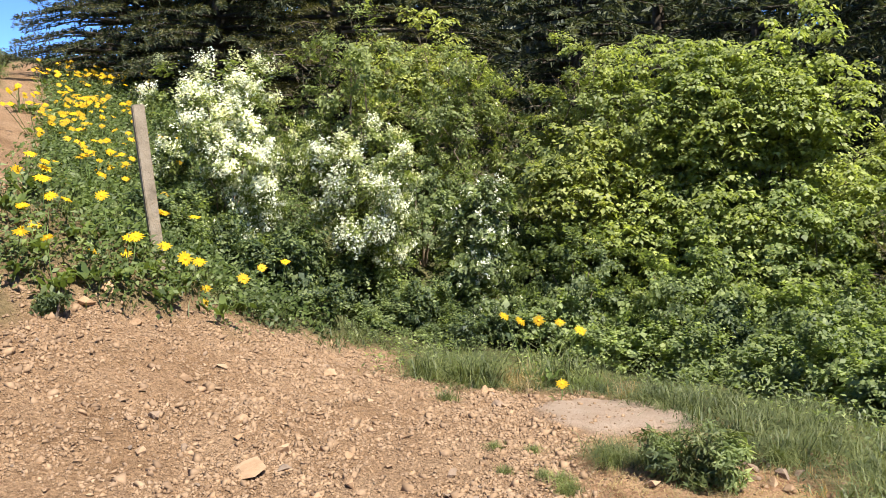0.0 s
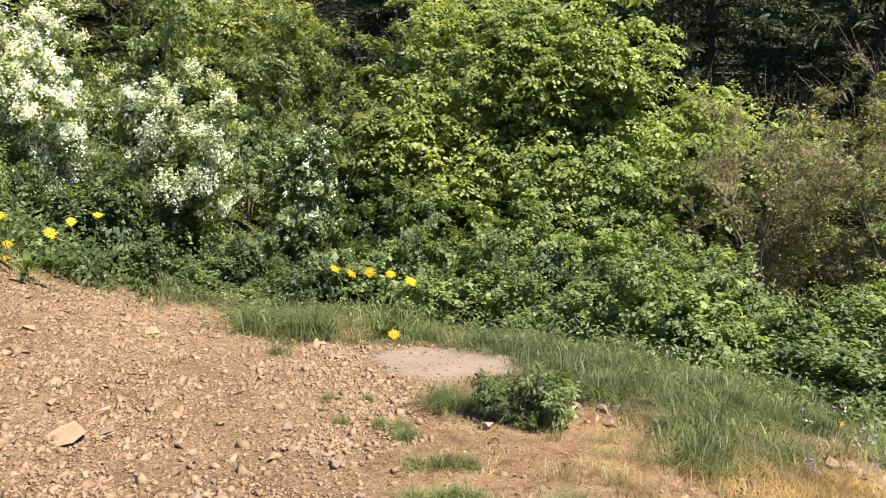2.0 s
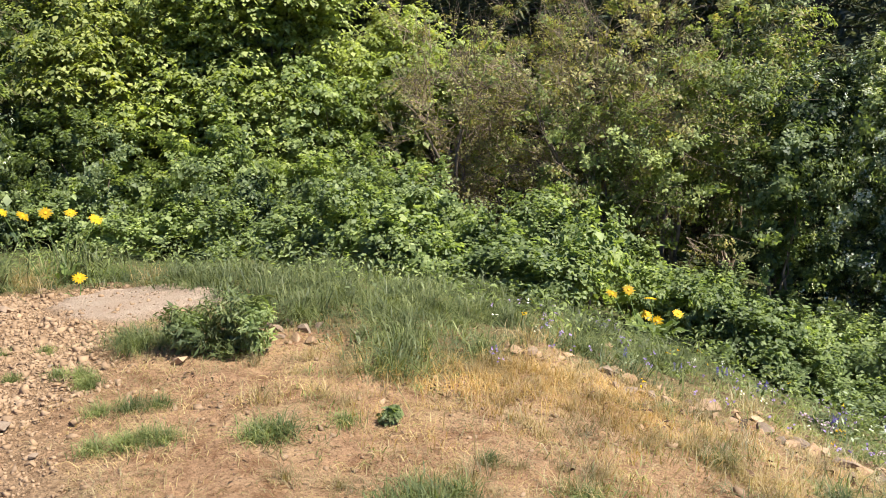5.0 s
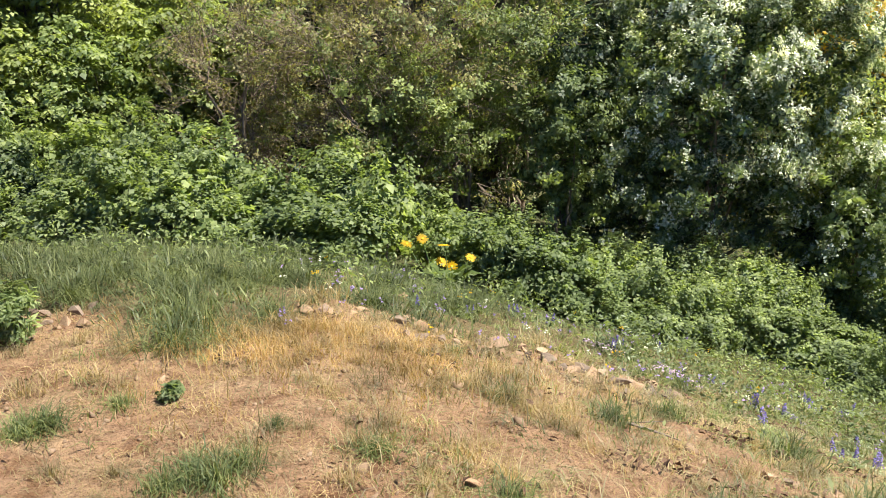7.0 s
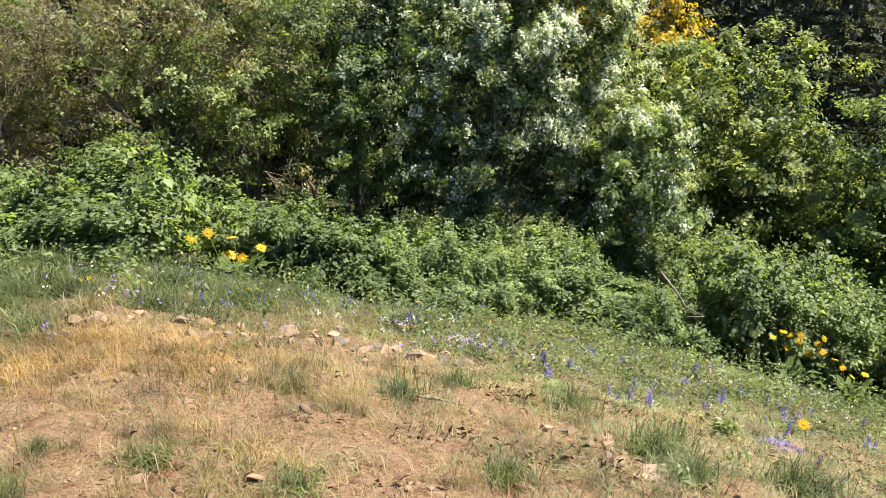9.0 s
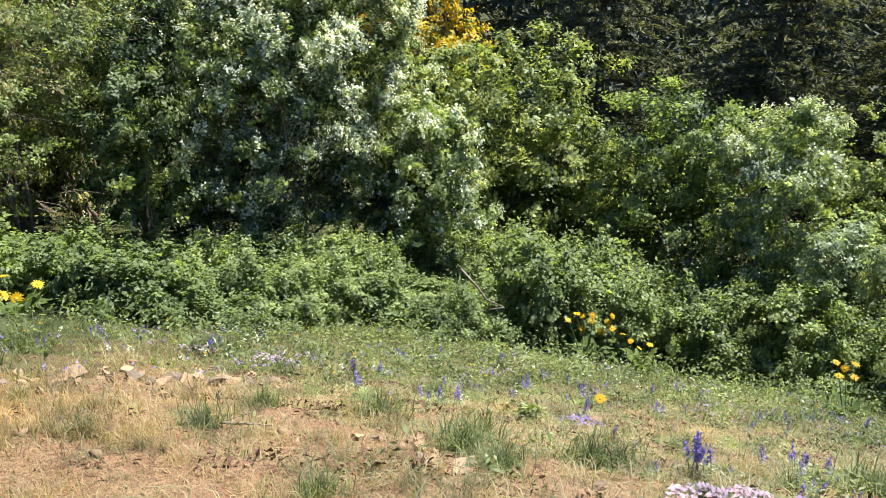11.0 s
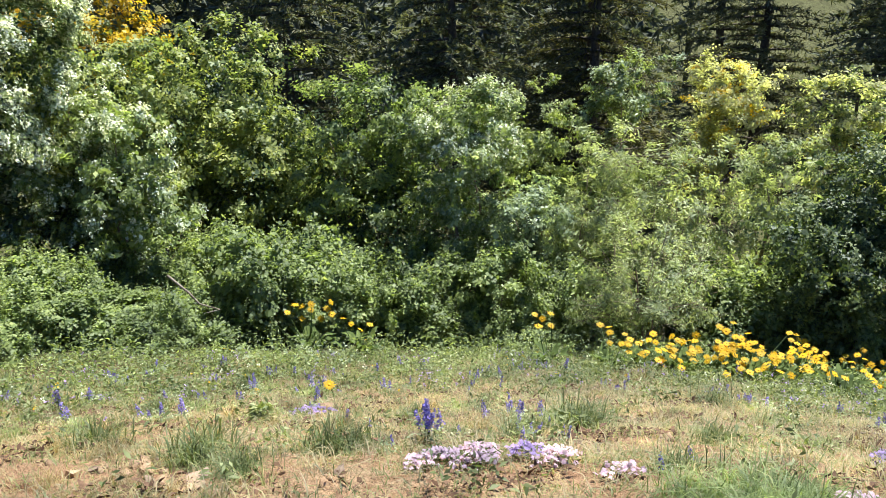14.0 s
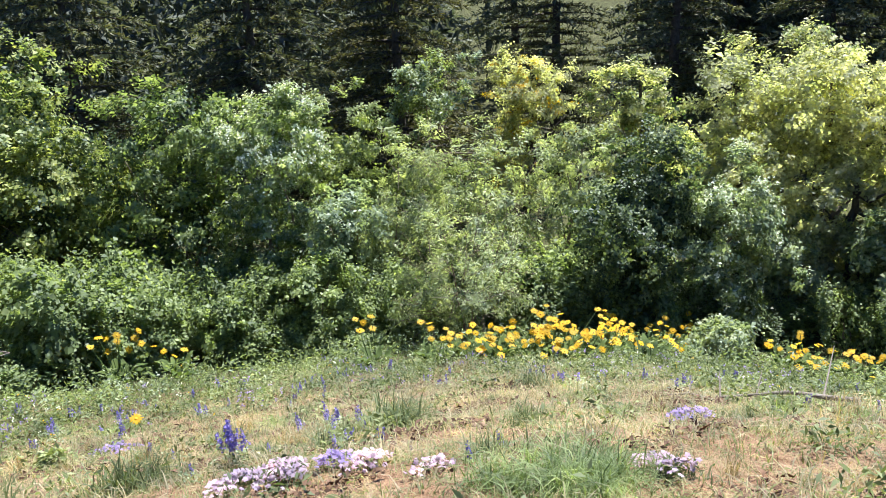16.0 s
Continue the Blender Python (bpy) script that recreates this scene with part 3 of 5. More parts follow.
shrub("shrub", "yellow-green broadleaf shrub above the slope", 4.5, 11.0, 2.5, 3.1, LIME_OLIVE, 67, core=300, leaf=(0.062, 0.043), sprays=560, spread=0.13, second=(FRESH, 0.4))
# Fresh leaves put the silvery shrub's sunlit right flank into colour.
shrub("shrub", "sunlit right flank of the silvery shrub in fresh green leaves", 3.43, 9.3, 1.8, 2.3, FRESH, 29, leaf=(0.055, 0.036), second=(SILVER, 0.3), blossom=1000, bloom=1.1)
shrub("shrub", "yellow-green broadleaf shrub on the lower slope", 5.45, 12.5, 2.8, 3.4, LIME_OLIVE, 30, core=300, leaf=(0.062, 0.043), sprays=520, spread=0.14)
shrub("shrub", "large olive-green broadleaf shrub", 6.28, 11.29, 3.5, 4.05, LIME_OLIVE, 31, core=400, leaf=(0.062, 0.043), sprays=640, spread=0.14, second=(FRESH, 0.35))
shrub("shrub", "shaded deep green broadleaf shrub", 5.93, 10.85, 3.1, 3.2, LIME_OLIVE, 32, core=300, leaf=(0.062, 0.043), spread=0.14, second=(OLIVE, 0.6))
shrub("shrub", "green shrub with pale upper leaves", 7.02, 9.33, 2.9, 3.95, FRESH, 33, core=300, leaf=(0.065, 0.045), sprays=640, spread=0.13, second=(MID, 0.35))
shrub("flowering_shrub", "silvery-leaved shrub with pale blossom", 7.21, 7.74, 2.0, 3.55, FRESH, 34, leaf=(0.05, 0.032), sprays=560, blossom=1800, second=(SILVER, 0.6))
shrub("shrub", "pale silvery-green shrub at the thicket edge", 7.39, 6.7, 1.5, 2.1, SILVER, 35, leaf=(0.05, 0.03))
shrub("willow_shrub", "light green willow shrub with narrow leaves", 8.47, 6.66, 2.0, 3.0, WILLOW, 36, leaf=(0.06, 0.02), bare=120)
shrub("willow_shrub", "yellowish willow shrub with fine leaves", 8.71, 5.64, 2.3, 2.7, WILLOW, 37, leaf=(0.06, 0.02), bare=160)
shrub("willow_shrub", "low rounded grey-green willow shrub", 7.37, 4.94, 1.9, 1.35, WILLOW, 38, leaf=(0.05, 0.014), bare=220, second=(SILVER, 0.2))
# Deep leaves mixed in carry the dark of its shaded side.
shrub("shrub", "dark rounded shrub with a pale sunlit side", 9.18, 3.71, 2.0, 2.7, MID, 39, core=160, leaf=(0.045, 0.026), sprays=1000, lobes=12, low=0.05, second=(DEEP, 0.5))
# Silver leaves and pale blossom carry the sunlit right side of the dark shrub.
shrub("shrub", "silvery shrub as the sunlit side of the dark rounded one", 9.85, 2.95, 1.9, 2.4, SILVER, 40, leaf=(0.05, 0.026), sprays=560, blossom=800, low=0.05, second=(MID, 0.3))
shrub("shrub", "grey-green low shrub beside yellow flowers", 8.45, 2.3, 1.0, 0.35, WILLOW, 41, leaf=(0.045, 0.028), second=(SILVER, 0.3))
shrub("willow_shrub", "yellow-green willow between shrubs", 10.55, 5.27, 1.9, 2.8, WILLOW, 42, leaf=(0.06, 0.022))


shrub("vine_maple", "lime-green vine maple deep in the thicket", -5.4, 10.7, 2.6, 2.7, LIME, 68, "small tree", leaf=(0.058, 0.048), tier=0.15, per=52, bark=BARK)
shrub("shrub", "olive shrub under the grey-green conifers", 10.3, 9.6, 2.6, 4.1, OLIVE, 69, leaf=(0.05, 0.034), sprays=560, second=(WILLOW, 0.35))
shrub("shrub", "pale sprigged shrub under the conifers", 11.9, 8.6, 2.4, 3.8, OLIVE, 70, leaf=(0.05, 0.034), sprays=480, second=(SILVER, 0.5))
# knee-high to chest-high growth in front of the tall shrubs
for x, y, w, h, mat, seed, words in ((-5.6, 7.3, 1.7, 1.25, FRESH, 151, "leafy green shrub in front of vine maples"), (-4.5, 7.7, 1.7, 1.35, FRESH, 152, "leafy green shrub in front of vine maples"),
                                     (-9.2, 6.25, 1.7, 1.5, MID, 150, "leafy green shrub between taller shrubs"), (-6.9, 6.9, 1.5, 1.2, MID, 153, "dark leafy shrub in front of tall shrubs"), (-3.2, 7.4, 1.6, 1.15, FRESH, 154, "fresh leafy shrub below brown twigs"),
                                     (-1.8, 7.6, 1.6, 1.1, FRESH, 155, "fresh leafy shrub below brown twigs"),
                                     (6.5, 6.5, 1.4, 1.1, FRESH, 159, "green shrub beside the willows")):
    shrub("shrub", words, x, y, w, h, mat, seed, leaf=(0.045, 0.032), sprays=300, per=30, spread=0.09, up=0.8, low=0.05, second=(MID, 0.3))


def maple(label, x, y, w, h, mat, seed, second=None):
    ob = shrub("maple_tree", label, x, y, w, h, mat, seed, "tree", leaf=(0.052, 0.042), sprays=680, per=34, spread=0.13, flat=0.7, up=0.7,
               lobes=26, stems=0, low=0.03, second=second)
    rs = np.random.RandomState(seed + 500)
    top = np.array([rs.normal() * 0.15, rs.normal() * 0.15, h * 0.82])
    u = np.linspace(0, 1, 8)[:, None]
    p = top * u + rs.normal(size=(8, 3)) * 0.05 * u * (1 - u) * 4
    p[0, 2] = -0.15
    put("trunk", mesh_of("trunk", *tube(p, 0.10 * (1 - u[:, 0]) + 0.02, 8), mat=BARK, smooth=True), ob)
    for k in range(7):
        s = p[2 + k % 5]
        a = rs.rand() * 6.28
        e = s + np.array([math.cos(a) * w * 0.28, math.sin(a) * w * 0.28, h * (0.06 + 0.10 * rs.rand())])
        m = (s + e) / 2 + np.array([0, 0, -0.05 * h])
        put("limb", mesh_of("limb", *tube([s, m, e], [0.045, 0.03, 0.012], 6), mat=BARK, smooth=True), ob)
    return ob


maple("young maple with pale new leaves", 13.76, 5.44, 2.3, 3.1, MAPLE, 51, (FRESH, 0.4))
maple("light green maple with a dark trunk", 12.3, 3.55, 2.8, 3.3, MAPLE, 52)
maple("yellow-green maple with spreading limbs", 12.3, 2.15, 2.8, 3.2, MAPLE, 53)
maple("yellow-leaved maple among conifers", 15.52, 8.7, 2.6, 3.7, MAPLE, 54, (GOLD, 0.12))
maple("pale maple at the clearing edge", 12.0, 0.8, 2.6, 3.0, MAPLE, 55)
maple("tall pale maple in the hollow", 13.4, 3.0, 2.6, 3.4, MAPLE, 56, (FRESH, 0.3))
maple("low pale maple sapling beside silvery leaves", 11.4, 2.95, 2.0, 2.3, MAPLE, 75)
maple("low pale maple sapling at the clearing edge", 11.3, 1.6, 2.2, 2.1, MAPLE, 76)
shrub("shrub", "shaded green shrub under pale maples", 10.9, 2.3, 2.0, 1.2, WILLOW, 57, second=(SILVER, 0.4))
shrub("shrub", "grey-green shrub under pale maples", 10.8, 0.9, 2.2, 1.3, WILLOW, 58, second=(FRESH, 0.4))
shrub("shrub", "green shrub beside grey-green leaves", 10.2, -0.2, 2.2, 1.3, FRESH, 59)
shrub("shrub", "dark green shrub below golden blossom", 5.6, 15.6, 5.0, 3.0, MID, 71, leaf=(0.07, 0.05), sprays=700, spread=0.14, second=(OLIVE, 0.5))
shrub("golden_shrub", "golden flowering shrub on the far slope", 7.4, 23.0, 7.0, 7.8, GOLD, 61, leaf=(0.12, 0.08), spread=0.22, sprays=620, second=(MID, 0.2))


# ---------------------------------------------------------------- conifers
def conifer_pieces(rs, h, w, whorls, fan, card, droop=0.25, clear=0.08):
    """Limbs and needle sprays of a conifer with a straight trunk."""
    cs, ns, als, limbs = [], [], [], []
    for k in range(whorls):
        u = clear + (1 - clear) * (k + rs.rand() * 0.6) / whorls
        z = u * h
        reach = w / 2 * (1 - u) ** 0.8 * (0.75 + 0.45 * rs.rand()) + 0.12
        for j in range(fan):
            a = rs.rand() * 6.283
            way = np.array([math.cos(a), math.sin(a), 0])
            n = max(3, int(reach / (card * 0.5)))
            t = np.linspace(0.15, 1, n)
            p = way * (reach * t)[:, None] + np.array([0, 0, 1]) * (z + 0.12 * reach * t - droop * reach * t ** 2)[:, None]
            limbs.append((np.array([[0, 0, z], p[n // 2], p[-1]]), reach))
            side = np.array([-way[1], way[0], 0])
            for s in (-1.1, -0.4, 0.4, 1.1):
                cs.append(p + rs.normal(size=p.shape) * card * 0.12)
                ns.append(np.tile([0, 0, 1.0], (n, 1)) + rs.normal(size=(n, 3)) * 0.8)
                als.append(way * 0.9 + side * s * 0.9 + np.array([0, 0, -0.2]) + rs.normal(size=(n, 3)) * 0.5)
    return np.concatenate(cs), np.concatenate(ns), np.concatenate(als), limbs


def conifer(label, x, y, h, w, mat, seed, whorls=36, fan=7, card=0.16, clear=0.05, dead=0, second=None):
    rs = np.random.RandomState(seed)
    ob = base("conifer", x, y, label, "tree")
    u = np.linspace(0, 1, 7)
    p = np.stack([u * 0.1 * rs.normal(), u * 0.1 * rs.normal(), u * h - 0.2], 1)
    put("trunk", mesh_of("trunk", *tube(p, (0.02 + 0.016 * h) * (1 - 0.92 * u), 8), mat=BARK, smooth=True), ob)
    c, n, al, limbs = conifer_pieces(rs, h, w, whorls, fan, card, clear=clear)
    v, q = leaf_quads(rs, c, n, card * (0.8 + 0.5 * rs.rand(len(c))), card * 0.24, 0.1, al)
    put("needle_growth", mesh_of("needle_growth", v, q, mat=mat), ob, kind="stuff")
    if second:
        k = rs.rand(len(c)) < 0.4
        v, q = leaf_quads(rs, c[k] + [0, 0, 0.03], n[k], card * 0.8, card * 0.2, 0.1, al[k])
        put("needle_growth", mesh_of("needle_growth", v, q, mat=second), ob, "sunlit olive needle tips", kind="stuff")
    pieces = [tube(b, [0.02 + 0.01 * r, 0.012, 0.004], 4) for b, r in limbs]
    put("limb_growth", mesh_of("limb_growth", *joined(pieces), mat=BARK), ob, kind="stuff")
    for k in range(dead):
        a = rs.rand() * 6.28
        z = h * (0.1 + 0.25 * rs.rand())
        e = np.array([math.cos(a) * w * 0.5, math.sin(a) * w * 0.5, z - 0.1])
        put("dead_branch", mesh_of("dead_branch", *tube([[0, 0, z], e * [0.5, 0.5, 1] + [0, 0, 0.12], e], [0.03, 0.02, 0.006], 5), mat=DEADWOOD), ob, "bare grey dead branch")
    return ob


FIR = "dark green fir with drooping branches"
conifer("dark fir at the top of the flowery bank", -16.0, 4.7, 4.2, 4.6, NEEDLE_SHADED, 70, card=0.095, dead=2, second=NEEDLE_OLIVE)
conifer("dense dark fir behind the hillside firs", -18.5, 7.4, 6.6, 5.2, NEEDLE_SHADED, 69, card=0.2)
conifer(FIR + " on the hillside", -14.6, 5.7, 5.5, 4.4, NEEDLE_SHADED, 71, card=0.095, dead=3, second=NEEDLE_OLIVE)
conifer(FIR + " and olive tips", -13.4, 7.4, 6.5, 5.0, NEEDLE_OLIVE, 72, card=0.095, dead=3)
conifer("olive-green fir with dead lower branches", -12.6, 8.8, 7.0, 4.8, NEEDLE_SHADED, 73, card=0.095, dead=4, second=NEEDLE_OLIVE)
conifer(FIR + " in deep shade", -11.5, 11.5, 8.0, 5.0, NEEDLE_SHADED, 74)
conifer(FIR + " behind vine maples", -9.0, 13.5, 8.5, 5.0, NEEDLE_SHADED, 75)
conifer("shaded fir behind lime-green maples", -6.3, 13.6, 8.5, 5.0, NEEDLE_SHADED, 76)
conifer("shaded fir above a brown shrub", -3.6, 13.2, 8.0, 4.6, NEEDLE_SHADED, 77, second=NEEDLE_OLIVE)
conifer("fir behind olive shrubs", -0.9, 13.6, 8.0, 4.6, NEEDLE_SHADED, 78, second=NEEDLE_OLIVE)
conifer("dark fir filling the gap in the firs", -7.4, 16.0, 11.0, 5.2, NEEDLE_SHADED, 92)
conifer("dark fir high behind the brown shrub", -4.6, 17.0, 11.5, 5.2, NEEDLE_SHADED, 93)
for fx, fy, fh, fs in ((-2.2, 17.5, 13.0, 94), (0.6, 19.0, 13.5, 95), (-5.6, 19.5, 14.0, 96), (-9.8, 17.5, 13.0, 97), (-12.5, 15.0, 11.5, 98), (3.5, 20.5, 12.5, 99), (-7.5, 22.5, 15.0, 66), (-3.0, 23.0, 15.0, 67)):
    conifer("tall dark fir at the back of the thicket", fx, fy, fh, 5.6, NEEDLE_SHADED, fs, card=0.19)
conifer("fir behind the silvery shrub", 2.0, 15.0, 7.5, 4.6, NEEDLE_SHADED, 79)
conifer("tall dark fir on the lower slope", 9.5, 15.5, 8.5, 5.0, NEEDLE_GREY, 80, second=NEEDLE_OLIVE)
conifer("tall dark fir with bare lower limbs", 12.0, 13.0, 9.0, 5.0, NEEDLE_GREY, 81, dead=5, second=NEEDLE_OLIVE)
conifer("grey-green conifer with bare twigs", 14.3, 11.2, 9.0, 4.6, NEEDLE_OLIVE, 82, dead=6)
conifer("tall conifer with a straight dark trunk", 20.6, 10.7, 10.0, 4.8, NEEDLE_GREY, 83, dead=4, second=NEEDLE_OLIVE)
conifer("grey-green conifer behind willows", 16.8, 13.2, 9.5, 5.0, NEEDLE_GREY, 87, dead=3, second=NEEDLE_OLIVE)
conifer("dark conifer high on the far slope", 23.5, 13.5, 11.0, 5.4, NEEDLE_GREY, 88)
conifer("dark conifer behind pale maples", 23.5, 6.8, 11.0, 5.4, NEEDLE_GREY, 89)
conifer("dark conifer in the shaded hollow", 22.5, 2.6, 10.5, 5.4, NEEDLE_GREY, 90)
conifer("dark conifer over silvery shrubs", 17.0, 17.5, 10.0, 5.2, NEEDLE_GREY, 91)
conifer("dark conifer beyond the maples", 19.5, 7.0, 9.5, 4.6, NEEDLE_GREY, 84, second=NEEDLE_OLIVE)
conifer("dark conifer in the hollow", 19.0, 3.5, 9.0, 4.6, NEEDLE_GREY, 85, second=NEEDLE_OLIVE)
conifer("dark conifer at the far clearing edge", 18.5, 0.6, 9.0, 4.6, NEEDLE_GREY, 86)


def far_forest():
    rs = np.random.RandomState(90)
    vs, qs, o = [], [], 0
    for k in range(200):
        h = radians(-100 + 169 * rs.rand())
        d = 23 + 34 * rs.rand()
        x, y = -math.sin(h) * d, math.cos(h) * d
        if math.hypot(x - 7, y - 23) < 5.5 or (-26 < math.degrees(h) < -8 and d < 34):
            continue
        z = float(land(x, y))
        t = 9 + 6 * rs.rand()
        c, n, al, _ = conifer_pieces(rs, t, 4.6, 15, 5, 0.6)
        v, q = leaf_quads(rs, c + [x, y, z], n, 0.6, 0.17, 0.1, al)
        vs.append(v)
        qs.append(q + o)
        o += len(v)
        tv, tq = tube([[x, y, z - 0.3], [x, y, z + t * 0.9]], [0.2, 0.03], 5)
        vs.append(tv)
        qs.append(tq + o)
        o += len(tv)
    me = mesh_of("far_forest", np.concatenate(vs), np.concatenate(qs), mat=NEEDLE_HAZED)
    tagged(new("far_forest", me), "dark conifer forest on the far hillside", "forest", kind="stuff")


far_forest()


# ---------------------------------------------------------------- low thicket along the clearing
def low_variant(seed, mat, second, leaf, w, h, sprays=150, per=22, label="", name="low_shrub", up=1.7, flat=1.0):
    return shrub(name, label, 0, -30, w, h, mat, seed, "low shrub", leaf=leaf, sprays=sprays, per=per, spread=0.075, lobes=14, stems=4, flat=flat,
                 second=second, group="low shrubs along the clearing", low=0.1, up=up, clump=2)


LOW = [
    low_variant(101, FRESH, None, (0.048, 0.041), 1.1, 0.70, 140, 26, label="low thimbleberry shrub with broad fresh leaves"),
    low_variant(102, FRESH, (MID, 0.4), (0.044, 0.036), 1.2, 0.65, 140, 26, label="leafy low bush of fresh green leaves"),
    low_variant(103, FRESH, (MID, 0.6), (0.040, 0.027), 1.1, 0.7, 130, 26, label="small-leaved green snowberry bush", flat=1.3),
    low_variant(104, FRESH, (MID, 0.3), (0.038, 0.025), 1.2, 0.65, 140, 26, label="dense small-leaved snowberry bush", flat=1.3),
    low_variant(105, MID, (DEEP, 0.5), (0.046, 0.030), 1.1, 0.6, 130, 26, label="deep green low bush in the thicket"),
    low_variant(106, FRESH, (MID, 0.5), (0.042, 0.026), 0.9, 0.7, 130, 24, label="upright green bush in the thicket", flat=1.6),
]


KEEP_CLEAR = [(9.2, 1.6), (9.1, 1.1), (8.9, 2.1), (7.5, 2.95), (8.1, 2.86), (8.7, 2.7), (4.3, 6.75), (4.7, 6.5), (-0.8, 6.1), (5.6, 4.75), (-6.6, 2.4), (-7.1, 2.4)]


def low_thicket():
    rs = np.random.RandomState(110)
    used = set()
    for k in range(235):
        h = 74 - 160 * (k + 0.8 * rs.rand()) / 235
        e = float(edge_radius(SHRUB_EDGE, h))
        r = e + 0.25 + (2.9 * rs.rand() if k % 3 else 0.9 * rs.rand() ** 2)
        x, y = -math.sin(radians(h)) * r, math.cos(radians(h)) * r
        if any(math.hypot(x - a, y - c) < 0.75 for a, c in KEEP_CLEAR):
            continue
        if h > 50:
            v = (4, 4, 2)[rs.randint(3)]
        elif h > 12:
            v = (0, 1, 0, 4)[rs.randint(4)] if r > e + 0.5 else (0, 1, 1)[rs.randint(3)]
        elif h > -5:
            v = (0, 1, 3, 5)[rs.randint(4)]
        else:
            v = (2, 3, 3, 5, 1)[rs.randint(5)]
        s = (0.72 if h < 48 else 0.6) + 0.36 * rs.rand()
        m = pose(x, y, float(land(x, y)) - 0.03, 0, 0, 360 * rs.rand())
        if v in used:
            ob = copy_thing(LOW[v], m)
        else:
            ob = LOW[v]
            ob.matrix_world = m
            used.add(v)
        small = 0.6 if r < e + 0.5 else 1.0
        low = 0.7 if -26 < h < 4 else 1.0
        ob.scale = (s * (0.7 + 0.3 * small), s * (0.7 + 0.3 * small), s * small * low * (0.65 + 0.75 * rs.rand()))


    for k in range(30):
        h = -27 - 61 * (k + 0.7 * rs.rand()) / 30
        r = float(edge_radius(SHRUB_EDGE, h)) + 0.75 + 0.9 * rs.rand()
        x, y = -math.sin(radians(h)) * r, math.cos(radians(h)) * r
        if any(math.hypot(x - a, y - c) < 0.6 for a, c in KEEP_CLEAR):
            continue
        ob = copy_thing(LOW[(2, 3, 3, 1)[rs.randint(4)]], pose(x, y, float(land(x, y)) - 0.03, 0, 0, 360 * rs.rand()))
        s = 0.9 + 0.3 * rs.rand()
        ob.scale = (s, s, s * (0.95 + 0.4 * rs.rand()))

    for k in range(95):
        h = -6 - 62 * (k + 0.8 * rs.rand()) / 95
        r = float(edge_radius(SHRUB_EDGE, h)) + 0.45 + 2.2 * rs.rand()
        x, y = -math.sin(radians(h)) * r, math.cos(radians(h)) * r
        if any(math.hypot(x - a, y - c) < 0.55 for a, c in KEEP_CLEAR):
            continue
        ob = copy_thing(LOW[(2, 3, 5, 1)[rs.randint(4)]], pose(x, y, float(land(x, y)) - 0.03, 0, 0, 360 * rs.rand()))
        s = 0.9 + 0.3 * rs.rand()
        s *= 0.8 if h > -24 else 1.0
        deep = min(1.0, max(0.0, (r - float(edge_radius(SHRUB_EDGE, h)) - 0.4) / 0.9)) * min(1.0, max(0.0, (-h - 14) / 12))
        ob.scale = (s, s, s * (0.85 + 0.35 * deep + 0.35 * rs.rand()))


low_thicket()


# ---------------------------------------------------------------- stones
def rock_mesh(seed, size=(1.0, 0.75, 0.5)):
    """An angular broken stone with flat facets, about one metre long before scaling."""
    rs = np.random.RandomState(seed)
    bm = bmesh.new()
    for p in unit(rs.normal(size=(11, 3))) * (0.36 + 0.18 * rs.rand(11, 1)):
        bm.verts.new(p * np.array(size) * 1.08)
    hull = bmesh.ops.convex_hull(bm, input=bm.verts)
    bmesh.ops.delete(bm, geom=[v for v in hull["geom_interior"] if isinstance(v, bmesh.types.BMVert)], context="VERTS")
    bmesh.ops.bevel(bm, geom=list(bm.edges), offset=0.010, segments=1, affect="EDGES")
    me = bpy.data.meshes.new("rock")
    bm.to_mesh(me)
    bm.free()
    return me


ROCKS = [rock_mesh(200 + k, ((1, 0.75, 0.5), (1, 0.8, 0.35), (0.9, 0.8, 0.6))[k % 3]) for k in range(9)]
for k, me in enumerate(ROCKS):
    me.materials.append(STONE if k % 3 else STONE_GREY)


def rock(rs, x, y, size, label="tan angular broken stone on the slope", group="loose rocks", which=None, tilt=14, flat=1.0):
    ob = new("rock", ROCKS[rs.randint(len(ROCKS)) if which is None else which])
    m = pose(x, y, float(surface(x, y)) + size * 0.17 * flat, rs.normal() * tilt, rs.normal() * tilt, 360 * rs.rand())
    ob.matrix_world = m @ Matrix.Diagonal((size, size * (0.8 + 0.4 * rs.rand()), size * flat * (0.8 + 0.4 * rs.rand()), 1))
    return tagged(ob, label, "rock", group)


